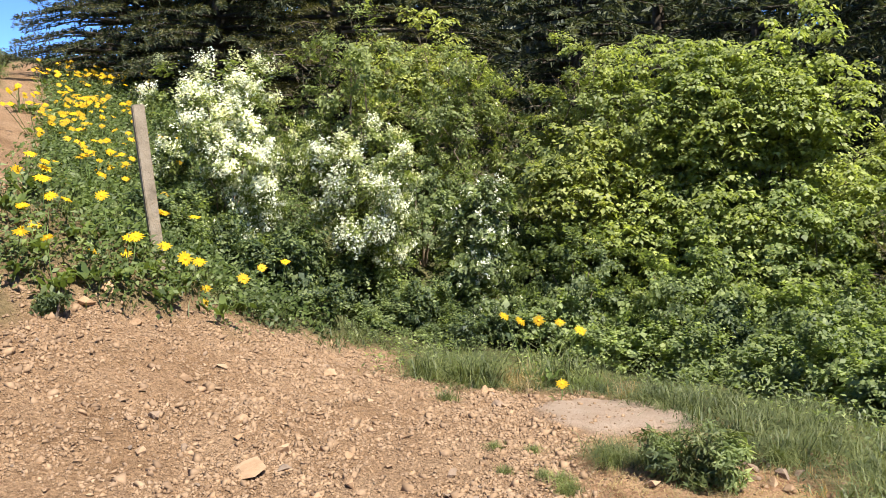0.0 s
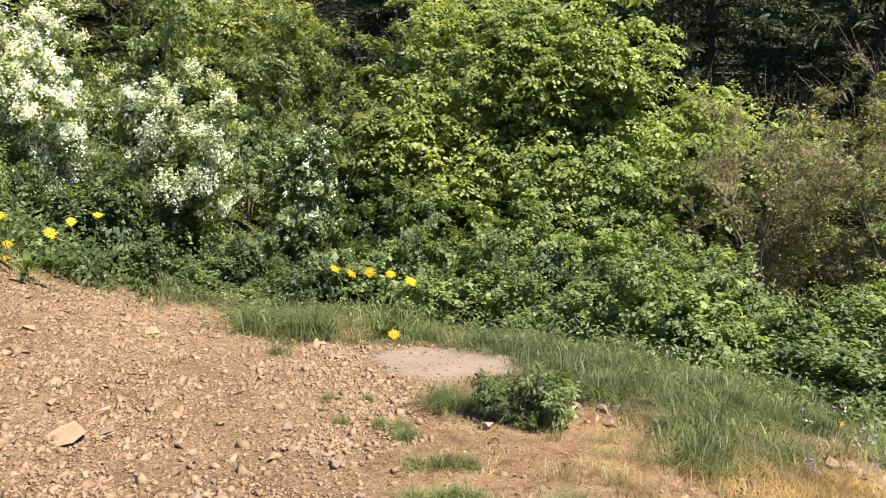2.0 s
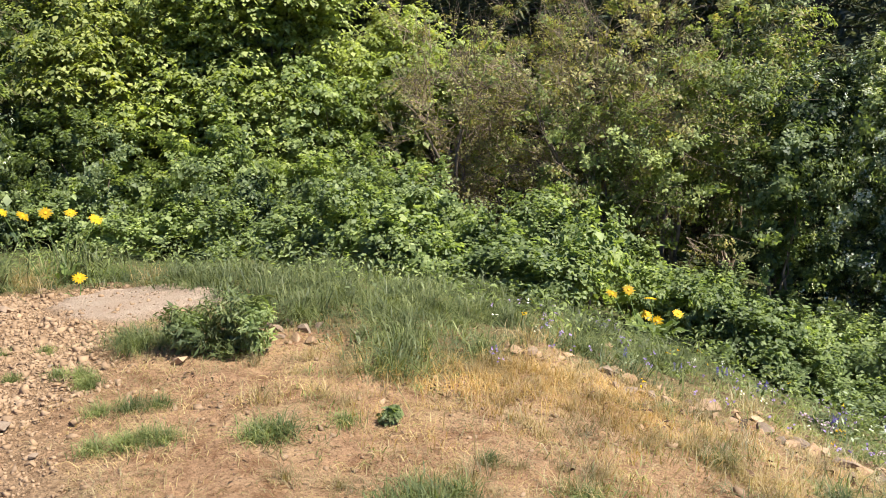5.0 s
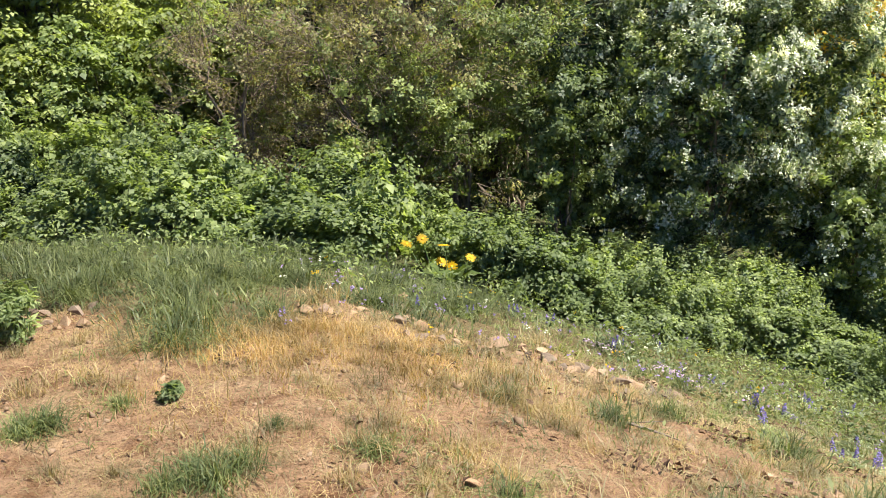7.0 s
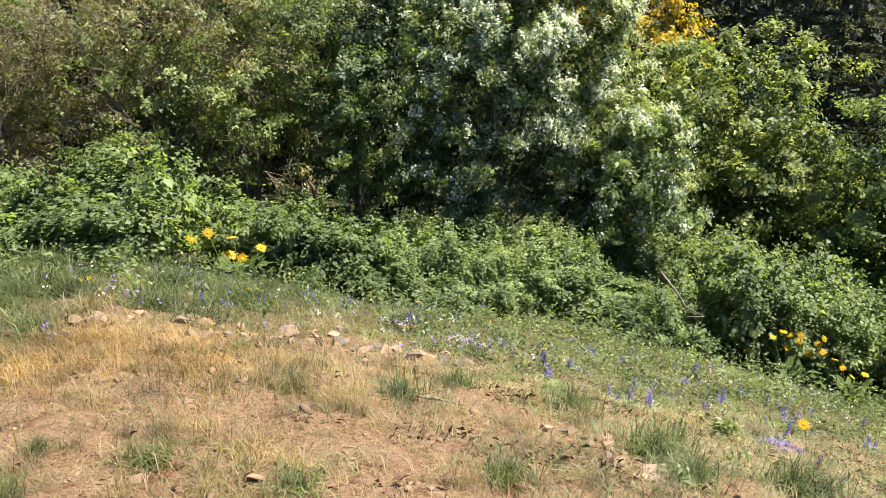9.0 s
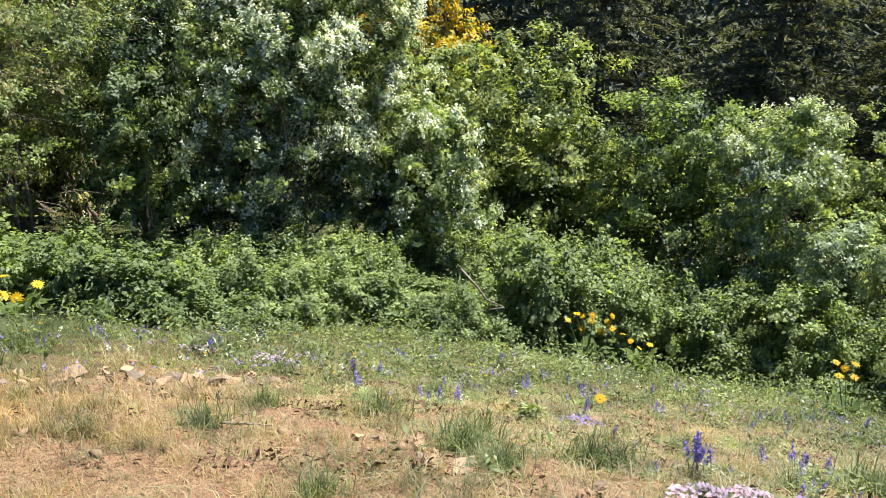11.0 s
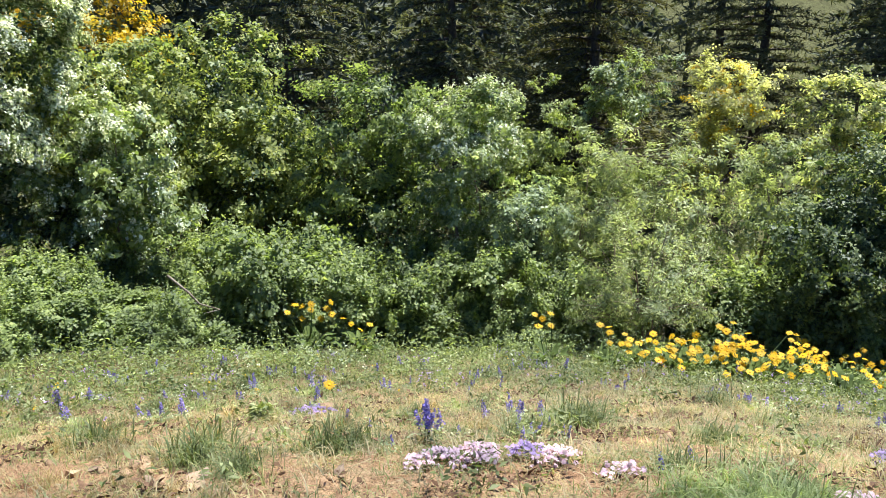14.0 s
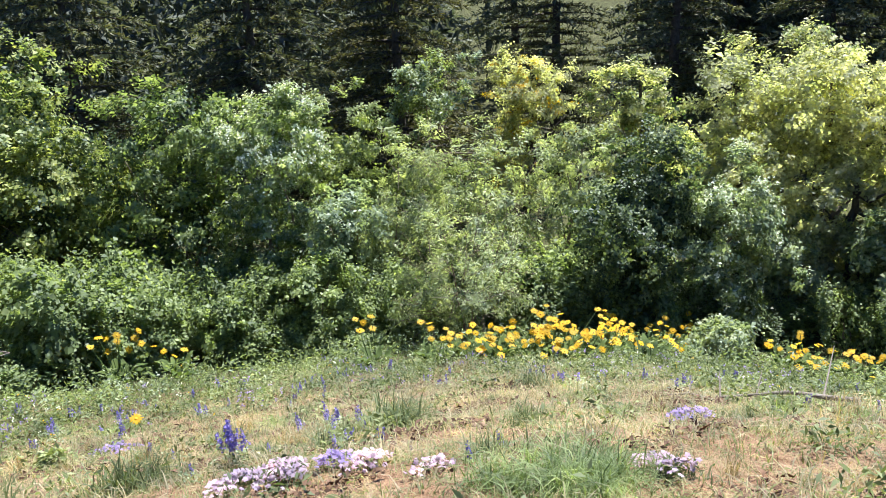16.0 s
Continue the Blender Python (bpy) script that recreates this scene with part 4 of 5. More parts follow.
def rocks():
    rs = np.random.RandomState(210)
    # broken stones along the lip of the dry knoll
    for x, y, s in ((-1.1, 3.86, .10), (-0.8, 3.56, .11), (-0.68, 3.67, .12), (-0.56, 3.73, .09), (-0.34, 3.76, .13), (-0.25, 4.0, .20),
                    (-0.13, 3.9, .13), (-0.03, 4.2, .14), (0.12, 3.4, .13), (0.22, 4.0, .19), (0.3, 4.16, .17), (0.42, 4.24, .15),
                    (0.46, 3.98, .17), (0.08, 3.83, .14), (0.55, 4.15, .12), (-0.42, 3.6, .1)):
        rock(rs, x, y, s * 0.58, "tan broken stone on the lip of the knoll", "stones along the knoll lip")
    for k in range(90):
        u = rs.rand()
        rock(rs, -1.25 + 2.1 * u + rs.normal() * 0.1, 3.78 + 0.3 * u + rs.normal() * 0.17, 0.04 + 0.07 * rs.rand(), "small tan broken stone on the lip of the knoll", "stones along the knoll lip")
    # a heap beside the weedy bush
    for x, y, s in ((-2.28, 3.31, .13), (-2.28, 3.45, .10), (-2.12, 3.2, .12), (-2.17, 3.37, .13), (-2.03, 3.21, .14), (-2.2, 3.2, .10), (-2.35, 3.5, .09), (-2.14, 3.47, .1), (-2.4, 3.38, .14)):
        rock(rs, x, y, s * 0.68, "pale tan stone in a small heap", "heap of pale stones")
    # single stones on the trail
    rock(rs, -3.66, 1.36, 0.25, "flat reddish-tan stone on the dirt trail", which=1, tilt=6, flat=0.42)
    for x, y, s in ((-3.57, 1.5, .09), (-3.84, 1.63, .11), (-4.92, 1.53, .10), (-5.18, 1.85, .09), (-5.37, 2.75, .12), (-4.72, 3.75, .11), (-4.3, 3.46, .12),
                    (-5.72, 1.17, .14), (-5.85, 1.35, .17), (-4.41, 1.18, .09), (-4.07, 1.0, .08), (-5.64, 2.71, .09), (-3.62, 1.89, .08), (-3.13, 2.16, .08),
                    (-2.36, 2.68, .10), (-4.22, 3.46, .09), (-4.76, 3.69, .14), (-2.58, 1.97, .10), (-2.72, 1.97, .07), (-2.87, 1.88, .08), (-1.12, 3.85, .09),
                    (-2.64, 1.47, .10), (-2.7, 1.4, .12), (-3.25, 1.69, .09), (-2.38, 1.57, .09), (-1.64, 2.61, .07), (-0.92, 4.9, .09), (-5.6, 1.45, .12)):
        rock(rs, x, y, s, "tan angular stone on the dirt trail", "stones on the trail")
    for x, y, s in ((0.77, 2.71, .07), (0.99, 2.67, .08), (1.0, 2.3, .10), (1.06, 2.35, .07), (0.93, 2.24, .06), (1.42, 2.09, .07), (1.3, 2.0, .06), (2.34, 1.74, .06), (0.89, 2.41, .06),
                    (3.11, 4.15, .12), (4.08, 3.88, .12), (2.55, 3.95, .12), (2.7, 3.9, .10), (2.9, 3.75, .09), (3.0, 3.85, .12), (-0.22, 2.11, .08)):
        rock(rs, x, y, s, "weathered stone half sunk in dry grass", "stones in the grass")
    for cx, cy, r, m in ((3.9, 3.75, 0.3, 16), (2.7, 4.1, 0.22, 12), (4.1, 4.0, 0.25, 10), (4.6, 1.2, 0.3, 12), (1.0, 2.25, 0.12, 9), (0.95, 2.57, 0.1, 7)):
        for j in range(m):
            rock(rs, cx + rs.normal() * r, cy + rs.normal() * r, 0.03 + 0.05 * rs.rand(), "reddish-brown broken stone on bare soil", "stones in the grass")
    k = 0
    while k < 150:
        h, r = radians(46 + 40 * rs.rand()), 2.2 + 5.0 * rs.rand()
        x, y = -math.sin(h) * r, math.cos(h) * r
        if dirt_mask(np.array(x), np.array(y)) > 0.6 and pale_mask(np.array(x), np.array(y)) < 0.3:
            rock(rs, x, y, 0.025 + 0.04 * rs.rand() ** 2, "small tan stone on the dirt trail", "stones on the trail")
            k += 1


rocks()


def scatter(rs, n, lo, hi, near, far, keep):
    """Up to n places in a sector of headings and distances, thinned by keep."""
    h = np.radians(lo + (hi - lo) * rs.rand(n))
    r = np.sqrt(near ** 2 + (far ** 2 - near ** 2) * rs.rand(n))
    x, y = -np.sin(h) * r, np.cos(h) * r
    k = rs.rand(n) < keep(x, y)
    return x[k], y[k]


def gravel():
    rs = np.random.RandomState(220)
    x, y = scatter(rs, 170000, 40, 130, 1.4, 7.6, lambda x, y: dirt_mask(x, y) * (1 - 0.93 * pale_mask(x, y)) * np.clip(0.62 + 0.5 * wave(x, y, 1.4, 7), 0.2, 1))
    x2, y2 = scatter(rs, 8000, -60, 46, 1.7, 4.6, lambda x, y: np.clip(0.25 + 0.6 * wave(x, y, 0.9, 8), 0, 1))
    x, y = np.concatenate([x, x2]), np.concatenate([y, y2])
    n = len(x)
    s = 0.007 + 0.0072 * rs.gamma(0.8, 1.0, n)
    s = np.minimum(s, 0.05)
    c = np.stack([x, y, surface(x, y) + s * 0.12], 1)
    shard = np.array([(-0.62, -0.42, -0.5), (0.66, -0.36, -0.5), (0.05, 0.66, -0.5), (-0.50, -0.34, 0.5), (0.48, -0.26, 0.5), (0.0, 0.50, 0.5)])
    v = shard[None] * (0.6 + 0.7 * rs.rand(n, 6, 1)) * np.stack([1.25 * np.ones(n), 0.6 + 0.5 * rs.rand(n), 0.35 + 0.5 * rs.rand(n)], 1)[:, None]
    v = v + rs.normal(size=v.shape) * 0.06
    a, b = rs.rand(n) * 6.283, rs.normal(size=n) * 0.5
    ca, sa, cb, sb = np.cos(a), np.sin(a), np.cos(b), np.sin(b)
    vx, vy, vz = v[..., 0], v[..., 1], v[..., 2]
    vx, vz = vx * cb[:, None] - vz * sb[:, None], vx * sb[:, None] + vz * cb[:, None]
    v = np.stack([vx * ca[:, None] - vy * sa[:, None], vx * sa[:, None] + vy * ca[:, None], vz], -1) * s[:, None, None] + c[:, None]
    i = np.arange(n)[:, None, None] * 6
    q = (i + np.array([[(0, 1, 4, 3), (1, 2, 5, 4), (2, 0, 3, 5)]])).reshape(-1, 4)
    tri = (i + np.array([[(2, 1, 0), (3, 4, 5)]])).reshape(-1, 3)
    tagged(new("gravel", mesh_of("gravel", v.reshape(-1, 3), q, tri, mat=CHIPS)), "loose tan gravel and stone chips on the trail", "gravel", kind="stuff")


gravel()


# ---------------------------------------------------------------- grass
def blades(rs, p, h, w, lean):
    """Bent grass blades: a quad below, a triangle at the tip."""
    n = len(p)
    a = rs.rand(n) * 6.283
    way = np.stack([np.cos(a), np.sin(a), np.zeros(n)], 1)
    b = a + 1.57 + rs.normal(size=n) * 0.6
    side = np.stack([np.cos(b), np.sin(b), np.zeros(n)], 1) * (w / 2)[:, None]
    up = np.array([0, 0, 1.0])
    lean = lean[:, None]
    hh = h[:, None]
    mid = p + up * hh * 0.6 * (1 - 0.25 * lean) + way * hh * lean * 0.28
    tip = p + up * hh * (1 - 0.55 * lean) + way * hh * lean * 0.85
    v = np.stack([p - side, p + side, mid + side * 0.8, mid - side * 0.8, tip], 1).reshape(-1, 3)
    i = np.arange(n)[:, None] * 5
    return v, i + np.array([[0, 1, 2, 3]]), i + np.array([[3, 2, 4]])


def grass_field(name, label, mat, rs, x, y, h, w, lean, clump=0.0):
    z = surface(x, y) - 0.012
    v, q, t = blades(rs, np.stack([x, y, z], 1), h, w, lean)
    return tagged(new(name, mesh_of(name, v, q, t, mat)), label, "grass", kind="stuff")


def green_zone(x, y):
    g = np.clip((beyond_dry(x, y) + 0.45 * wave(x, y, 1.0, 21)) / 0.5 + 0.4, 0, 1)
    return g * np.clip((0.5 - beyond_shrubs(x, y)) / 0.3, 0, 1) * np.clip(1 - 1.3 * dirt_mask(x, y), 0, 1)


def clumped(rs, x, y, k, r):
    """Each place becomes a small clump of k blades."""
    n = len(x)
    return np.repeat(x, k) + rs.normal(size=n * k) * r, np.repeat(y, k) + rs.normal(size=n * k) * r


def grasses():
    rs = np.random.RandomState(230)
    # green strip between the clearing and the thicket
    x, y = scatter(rs, 16000, -90, 62, 3.0, 9.5, green_zone)
    x, y = clumped(rs, x, y, 9, 0.035)
    n = len(x)
    tall = np.clip(0.62 + 0.75 * wave(x, y, 0.9, 22), 0.25, 1.4) * np.where(heading_of(x, y) > 5, 1.15, 1.0)
    west = heading_of(x, y) + 10 * wave(x, y, 1.5, 28) > 6
    keep = west | (rs.rand(n) < 0.5)
    x, y, tall, west = x[keep], y[keep], tall[keep], west[keep]
    for name, words, mat, k in (("green_grass", "fresh green grass along the thicket", GRASS, ~west), ("bluish_grass", "dull bluish-green grass along the thicket", GRASS_BLUE, west)):
        m = int(k.sum())
        grass_field(name, words, mat, rs, x[k], y[k], tall[k] * (0.05 + 0.12 * rs.rand(m)), 0.005 + 0.004 * rs.rand(m), 0.7 + 0.85 * rs.rand(m))
    x, y = scatter(rs, 1700, 0, 62, 3.0, 8.0, lambda x, y: green_zone(x, y) * np.clip(wave(x, y, 1.3, 23) - 0.2, 0, 1))
    x, y = clumped(rs, x, y, 12, 0.05)
    n = len(x)
    grass_field("bluish_grass", "tall bluish-green bunch grass", GRASS_BLUE, rs, x, y, 0.12 + 0.17 * rs.rand(n), 0.0035 + 0.003 * rs.rand(n), 0.8 + 0.7 * rs.rand(n))

    # grass and herbs over the bank and the hill
    x, y = scatter(rs, 12000, 60, 92, 5.6, 24, lambda x, y: np.clip(1 - 1.4 * dirt_mask(x, y), 0, 1) * np.clip(0.7 + 0.5 * wave(x, y, 1.5, 29), 0, 1))
    x, y = clumped(rs, x, y, 9, 0.06)
    n = len(x)
    grass_field("bank_grass", "green grass and herbs on the bank", GRASS_BLUE, rs, x, y, 0.06 + 0.16 * rs.rand(n), 0.006 + 0.006 * rs.rand(n), 0.5 + 0.8 * rs.rand(n))

    # dry mat on the knoll and the open slope
    def dry(x, y):
        return np.clip((0.35 - beyond_dry(x, y)) / 0.4, 0, 1) * np.clip(1 - 1.25 * dirt_mask(x, y), 0, 1) * np.clip(0.68 + 0.5 * wave(x, y, 0.8, 24), 0.25, 1)

    x, y = scatter(rs, 34000, -150, 52, 1.0, 6.5, dry)
    x, y = clumped(rs, x, y, 7, 0.035)
    n = len(x)
    grass_field("dry_grass", "matted straw-coloured dry grass", STRAW, rs, x, y, 0.025 + 0.07 * rs.rand(n), 0.0016 + 0.0018 * rs.rand(n), 0.9 + 0.85 * rs.rand(n))
    # a standing golden patch
    x, y = scatter(rs, 9000, -6, 32, 2.4, 4.2, lambda x, y: np.exp(-(((x + 0.85) / 0.6) ** 2 + ((y - 3.15) / 0.36) ** 2)) * 0.8 * np.clip(0.7 + 0.8 * wave(x, y, 0.5, 27), 0, 1) + 0.02)
    x, y = clumped(rs, x, y, 6, 0.02)
    n = len(x)
    grass_field("golden_grass", "standing golden dry grass on the knoll", STRAW_GOLD, rs, x, y, 0.05 + 0.08 * rs.rand(n), 0.002 + 0.0016 * rs.rand(n), 0.4 + 0.8 * rs.rand(n))
    # thin green among the straw, denser to the east
    x, y = scatter(rs, 30000, -150, 42, 1.2, 6.5, lambda x, y: dry(x, y) * np.clip(0.2 + 0.45 * wave(x, y, 1.1, 25) + np.clip(x, -1, 3) * 0.28, 0, 1))
    x, y = clumped(rs, x, y, 8, 0.03)
    n = len(x)
    grass_field("sparse_green_grass", "sparse green grass among straw", GRASS, rs, x, y, 0.025 + 0.075 * rs.rand(n) ** 1.5, 0.003 + 0.0025 * rs.rand(n), 0.6 + 0.8 * rs.rand(n))
    # feathery pale heads over the eastern slope
    x, y = scatter(rs, 30000, -140, 30, 1.6, 7.8, lambda x, y: np.clip((2.0 - beyond_dry(x, y)) / 0.7, 0, 1) * np.clip((x + 1.0) / 2.5, 0.06, 1) * np.clip(1 - 1.5 * dirt_mask(x, y), 0, 1) * np.clip(0.3 + 0.6 * wave(x, y, 0.9, 26), 0, 1))
    x, y = clumped(rs, x, y, 7, 0.04)
    n = len(x)
    grass_field("seed_grass", "pale seeding grass stems on the slope", FEATHER, rs, x, y, 0.05 + 0.09 * rs.rand(n), 0.0022 + 0.0024 * rs.rand(n), 0.6 + 0.9 * rs.rand(n))


grasses()


def tuft_mesh(seed, mat, n, r, h, lean, width=0.006):
    rs = np.random.RandomState(seed)
    a, d = rs.rand(n) * 6.283, np.abs(rs.normal(size=n)) * r
    p = np.stack([np.cos(a) * d, np.sin(a) * d, np.full(n, -0.01)], 1)
    v, q, t = blades(rs, p, h * (0.5 + 0.6 * rs.rand(n)), width * (0.7 + 0.6 * rs.rand(n)), lean * (0.3 + rs.rand(n)))
    return mesh_of("grass_tuft", v, q, t, mat)


TUFTS = {
    "green": [tuft_mesh(240 + k, TUFT, 210, 0.075, 0.17, 1.15, 0.0045) for k in range(3)],
    "fresh": [tuft_mesh(255 + k, FRESH, 270, 0.085, 0.18, 1.2, 0.0042) for k in range(3)],
    "blue": [tuft_mesh(245 + k, GRASS_BLUE, 260, 0.12, 0.32, 1.45, 0.0062) for k in range(3)],
    "straw": [tuft_mesh(250 + k, STRAW, 110, 0.09, 0.19, 1.15, 0.0036) for k in range(3)],
}
TUFT_WORDS = {"fresh": "bright green grass tuft on the slope", "green": "green grass tuft on dry ground", "blue": "bluish-green bunch grass clump", "straw": "straw-coloured dry grass tuft"}


def tuft(rs, x, y, s, kind):
    ob = new("grass_tuft", TUFTS[kind][rs.randint(3)])
    ob.matrix_world = pose(x, y, float(surface(x, y)), 0, 0, 360 * rs.rand()) @ Matrix.Diagonal((s, s, s * (0.85 + 0.3 * rs.rand()), 1))
    tagged(ob, TUFT_WORDS[kind], "grass tuft", kind + " grass tufts", kind="stuff")


def tufts():
    rs = np.random.RandomState(260)
    for x, y, s in ((-0.98, 1.99, .75), (-0.9, 1.94, .8), (-1.03, 1.9, .6), (-0.86, 2.02, .6), (-2.2, 2.2, .55), (-2.3, 2.14, .5), (-2.12, 2.26, .5), (-2.0, 1.95, .6), (-1.9, 2.02, .5), (-2.1, 1.9, .5),
                    (-2.66, 2.42, .5), (-2.58, 2.36, .45), (-2.75, 2.4, .4), (-4.55, 3.2, .8), (-1.57, 2.2, .8), (-1.63, 2.15, .7), (0.24, 2.94, .9), (0.98, 3.21, 1.1), (1.02, 3.3, .9), (1.2, 2.68, 1.2), (1.12, 2.58, 1.0),
                    (0.5, 2.18, .8), (1.15, 2.31, .8), (1.59, 2.43, 1.1), (3.03, 2.35, 1.1), (2.58, 3.13, .8), (2.32, 2.16, .8), 
                    (2.79, 2.19, 1.3), (2.31, 1.39, .9), (2.26, 0.75, .6), (1.75, 2.47, .8), (-3.01, 2.39, .35), (-3.32, 2.58, .4),
                    (-2.57, 2.38, .45), (-1.43, 2.4, .5), (-1.96, 2.0, .5), (-3.2, 2.75, .4), (-2.66, 2.76, .6), (-2.8, 2.86, .6), (0.51, 3.35, .8), (-0.1, 2.05, .7), (1.18, 2.35, .7)):
        tuft(rs, x, y, s, "green")
    for x, y, s in ((-2.66, 2.8, .5), (-2.76, 2.86, .55), (-2.6, 2.9, .5), (-1.58, 3.25, .85), (-1.5, 2.95, .75), (-1.72, 3.45, .7), (-1.9, 3.75, .7), (-1.3, 3.55, .6), (-3.61, 4.46, .8), (-3.2, 4.5, .9), (-2.75, 4.2, .7),
                    (-2.4, 4.25, .75), (-4.1, 4.7, .6), (-5.3, 4.1, .6), (-2.05, 4.4, .75), (-1.5, 4.45, .7), (-3.9, 4.6, .7), (4.5, 2.45, .7), (0.4, 5.3, .6)):
        tuft(rs, x, y, s, "blue")
    for x, y, s in ((2.05, 0.95, 1.0), (2.12, 1.05, .9), (2.0, 1.06, .8), (2.15, 0.86, .9), (2.25, 0.95, .8), (2.02, 0.84, .7), (2.0, 1.17, .7)):
        tuft(rs, x, y, s, "fresh")
    for x, y in ((-4.75, 4.1), (-3.9, 4.3), (-5.2, 4.3), (-1.2, 4.0)):
        tuft(rs, x, y, 0.9 + 0.4 * rs.rand(), "straw")
    # tall grass leaning over the edge of the trail, and drooping clumps below the thimbleberries
    for k in range(60):
        u = rs.rand()
        o = 0.85 * rs.rand() ** 1.5
        x, y = -5.72 + 0.95 * u - 0.8 * o + rs.normal() * 0.06, 3.5 + 1.3 * u + 0.6 * o
        if dirt_mask(np.array(x), np.array(y)) < 0.55:
            tuft(rs, x, y, 0.95 + 0.55 * rs.rand(), ("fresh", "green", "blue", "straw")[rs.randint(4)])
    k = 0
    while k < 52:
        h, r = radians(6 + 36 * rs.rand()), 4.2 + 2.2 * rs.rand()
        x, y = -math.sin(h) * r, math.cos(h) * r
        if float(beyond_dry(np.array(x), np.array(y))) > 0.15 and float(beyond_shrubs(np.array(x), np.array(y))) < 0.1 and dirt_mask(np.array(x), np.array(y)) < 0.3:
            tuft(rs, x, y, 0.55 + 0.4 * rs.rand(), ("blue", "green", "blue")[rs.randint(3)])
            k += 1
    for k in range(150):
        h, r = radians(-88 + 84 * rs.rand()), 3.4 + 3.4 * rs.rand()
        x, y = -math.sin(h) * r, math.cos(h) * r
        if float(beyond_shrubs(np.array(x), np.array(y))) < -0.2:
            tuft(rs, x, y, 0.35 + 0.5 * rs.rand(), ("straw", "straw", "green", "fresh")[rs.randint(4)])
    for k in range(110):
        h, r = radians(-25 + 62 * rs.rand()), 1.9 + 2.0 * rs.rand()
        x, y = -math.sin(h) * r, math.cos(h) * r
        if float(beyond_dry(np.array(x), np.array(y))) < 0:
            tuft(rs, x, y, 0.25 + 0.35 * rs.rand(), "straw")
    for k in range(60):
        h, r = radians(-85 + 125 * rs.rand()), 2.0 + 3.0 * rs.rand()
        tuft(rs, -math.sin(h) * r, math.cos(h) * r, 0.35 + 0.5 * rs.rand(), ("straw", "straw", "green")[rs.randint(3)])


tufts()


def herbs():
    """Low broad-leaved herbs between the grass and the thicket."""
    rs = np.random.RandomState(270)

    def zone(x, y):
        return np.clip(1 - np.abs(beyond_shrubs(x, y) + 0.6) / 1.5, 0, 1) * np.clip(0.6 + 0.7 * wave(x, y, 1.2, 31), 0.05, 1)

    for mat, n, lab, lo, hi in ((FRESH, 3800, "fresh low herbs at the thicket edge", -88, 60), (MID, 1800, "dark low herbs at the thicket edge", -88, 74), (SILVER, 500, "grey-green low herbs among lupines", -88, 0)):
        x, y = scatter(rs, n, lo, hi, 4.6, 10, zone)
        per = 16
        px, py = clumped(rs, x, y, per, 0.075)
        c = np.stack([px, py, surface(px, py) + 0.02 + 0.24 * rs.rand(len(px)) ** 1.3], 1)
        v, q = leaf_quads(rs, c, np.array([0, 0, 0.8]) + rs.normal(size=c.shape) * 0.5, 0.028 + 0.03 * rs.rand(len(c)), 0.010 + 0.012 * rs.rand(len(c)))
        tagged(new("herbs", mesh_of("herbs", v, q, mat=mat)), lab, "herbs", kind="stuff")

    # leafy cover of the bank
    def bank(x, y):
        return np.clip(1 - 2.5 * dirt_mask(x, y), 0, 1) * np.clip(0.75 + 0.6 * wave(x, y, 1.1, 33), 0.1, 1)

    for mat, n, lab in ((BALSAM, 9000, "broad green leaves covering the bank"), (MID, 4500, "dark leafy herbs covering the bank")):
        x, y = scatter(rs, n, 63, 90, 5.75, 20, bank)
        px, py = clumped(rs, x, y, 12, 0.09)
        c = np.stack([px, py, surface(px, py) + 0.02 + 0.27 * rs.rand(len(px))], 1)
        s = 0.03 + 0.04 * rs.rand(len(c))
        v, q = leaf_quads(rs, c, np.array([0.3, -0.4, 0.8]) + rs.normal(size=c.shape) * 0.5, s, s * 0.5)
        tagged(new("herbs", mesh_of("herbs", v, q, mat=mat)), lab, "herbs", kind="stuff")

    # grey-green forbs over the eastern slope
    def east(x, y):
        return np.clip((x - 0.2) / 1.6, 0, 1) * np.clip(-beyond_shrubs(x, y) / 0.4, 0, 1) * np.clip(0.15 + 0.85 * wave(x, y, 0.8, 34) + 0.5 * np.clip(beyond_dry(x, y), -1, 1), 0, 1)

    for mat, n, lab, size, h in ((FORB, 15000, "low grey-green forbs on the slope", 0.030, 0.11), (SILVER, 1500, "silvery low leaves on the slope", 0.022, 0.09), (FORB, 6000, "small grey-green leaves on the slope", 0.032, 0.12)):
        x, y = scatter(rs, n, -92, 5, 1.7, 8.6, east)
        px, py = clumped(rs, x, y, 11, 0.04)
        c = np.stack([px, py, surface(px, py) + 0.005 + h * rs.rand(len(px)) ** 1.4], 1)
        s = size * (0.6 + 0.9 * rs.rand(len(c)))
        v, q = leaf_quads(rs, c, np.array([0, 0, 0.7]) + rs.normal(size=c.shape) * 0.6, s, s * 0.36)
        tagged(new("herbs", mesh_of("herbs", v, q, mat=mat)), lab, "herbs", kind="stuff")

    # brown litter in bare patches
    x, y = scatter(rs, 150000, -130, 45, 1.3, 6.8, lambda x, y: np.clip(2.2 * wave(x, y, 0.75, 36) - 0.5, 0, 1) * np.clip(0.8 - beyond_dry(x, y), 0, 1) * np.clip(x + 0.2, 0.08, 1) * np.clip(1 - 1.2 * dirt_mask(x, y), 0, 1))
    c = np.stack([x, y, surface(x, y) + 0.006 + 0.03 * rs.rand(len(x))], 1)
    s = 0.014 + 0.036 * rs.rand(len(c)) ** 2
    v, q = leaf_quads(rs, c, np.array([0, 0, 1.0]) + rs.normal(size=c.shape) * 0.45, s, s * 0.45, 0.3)
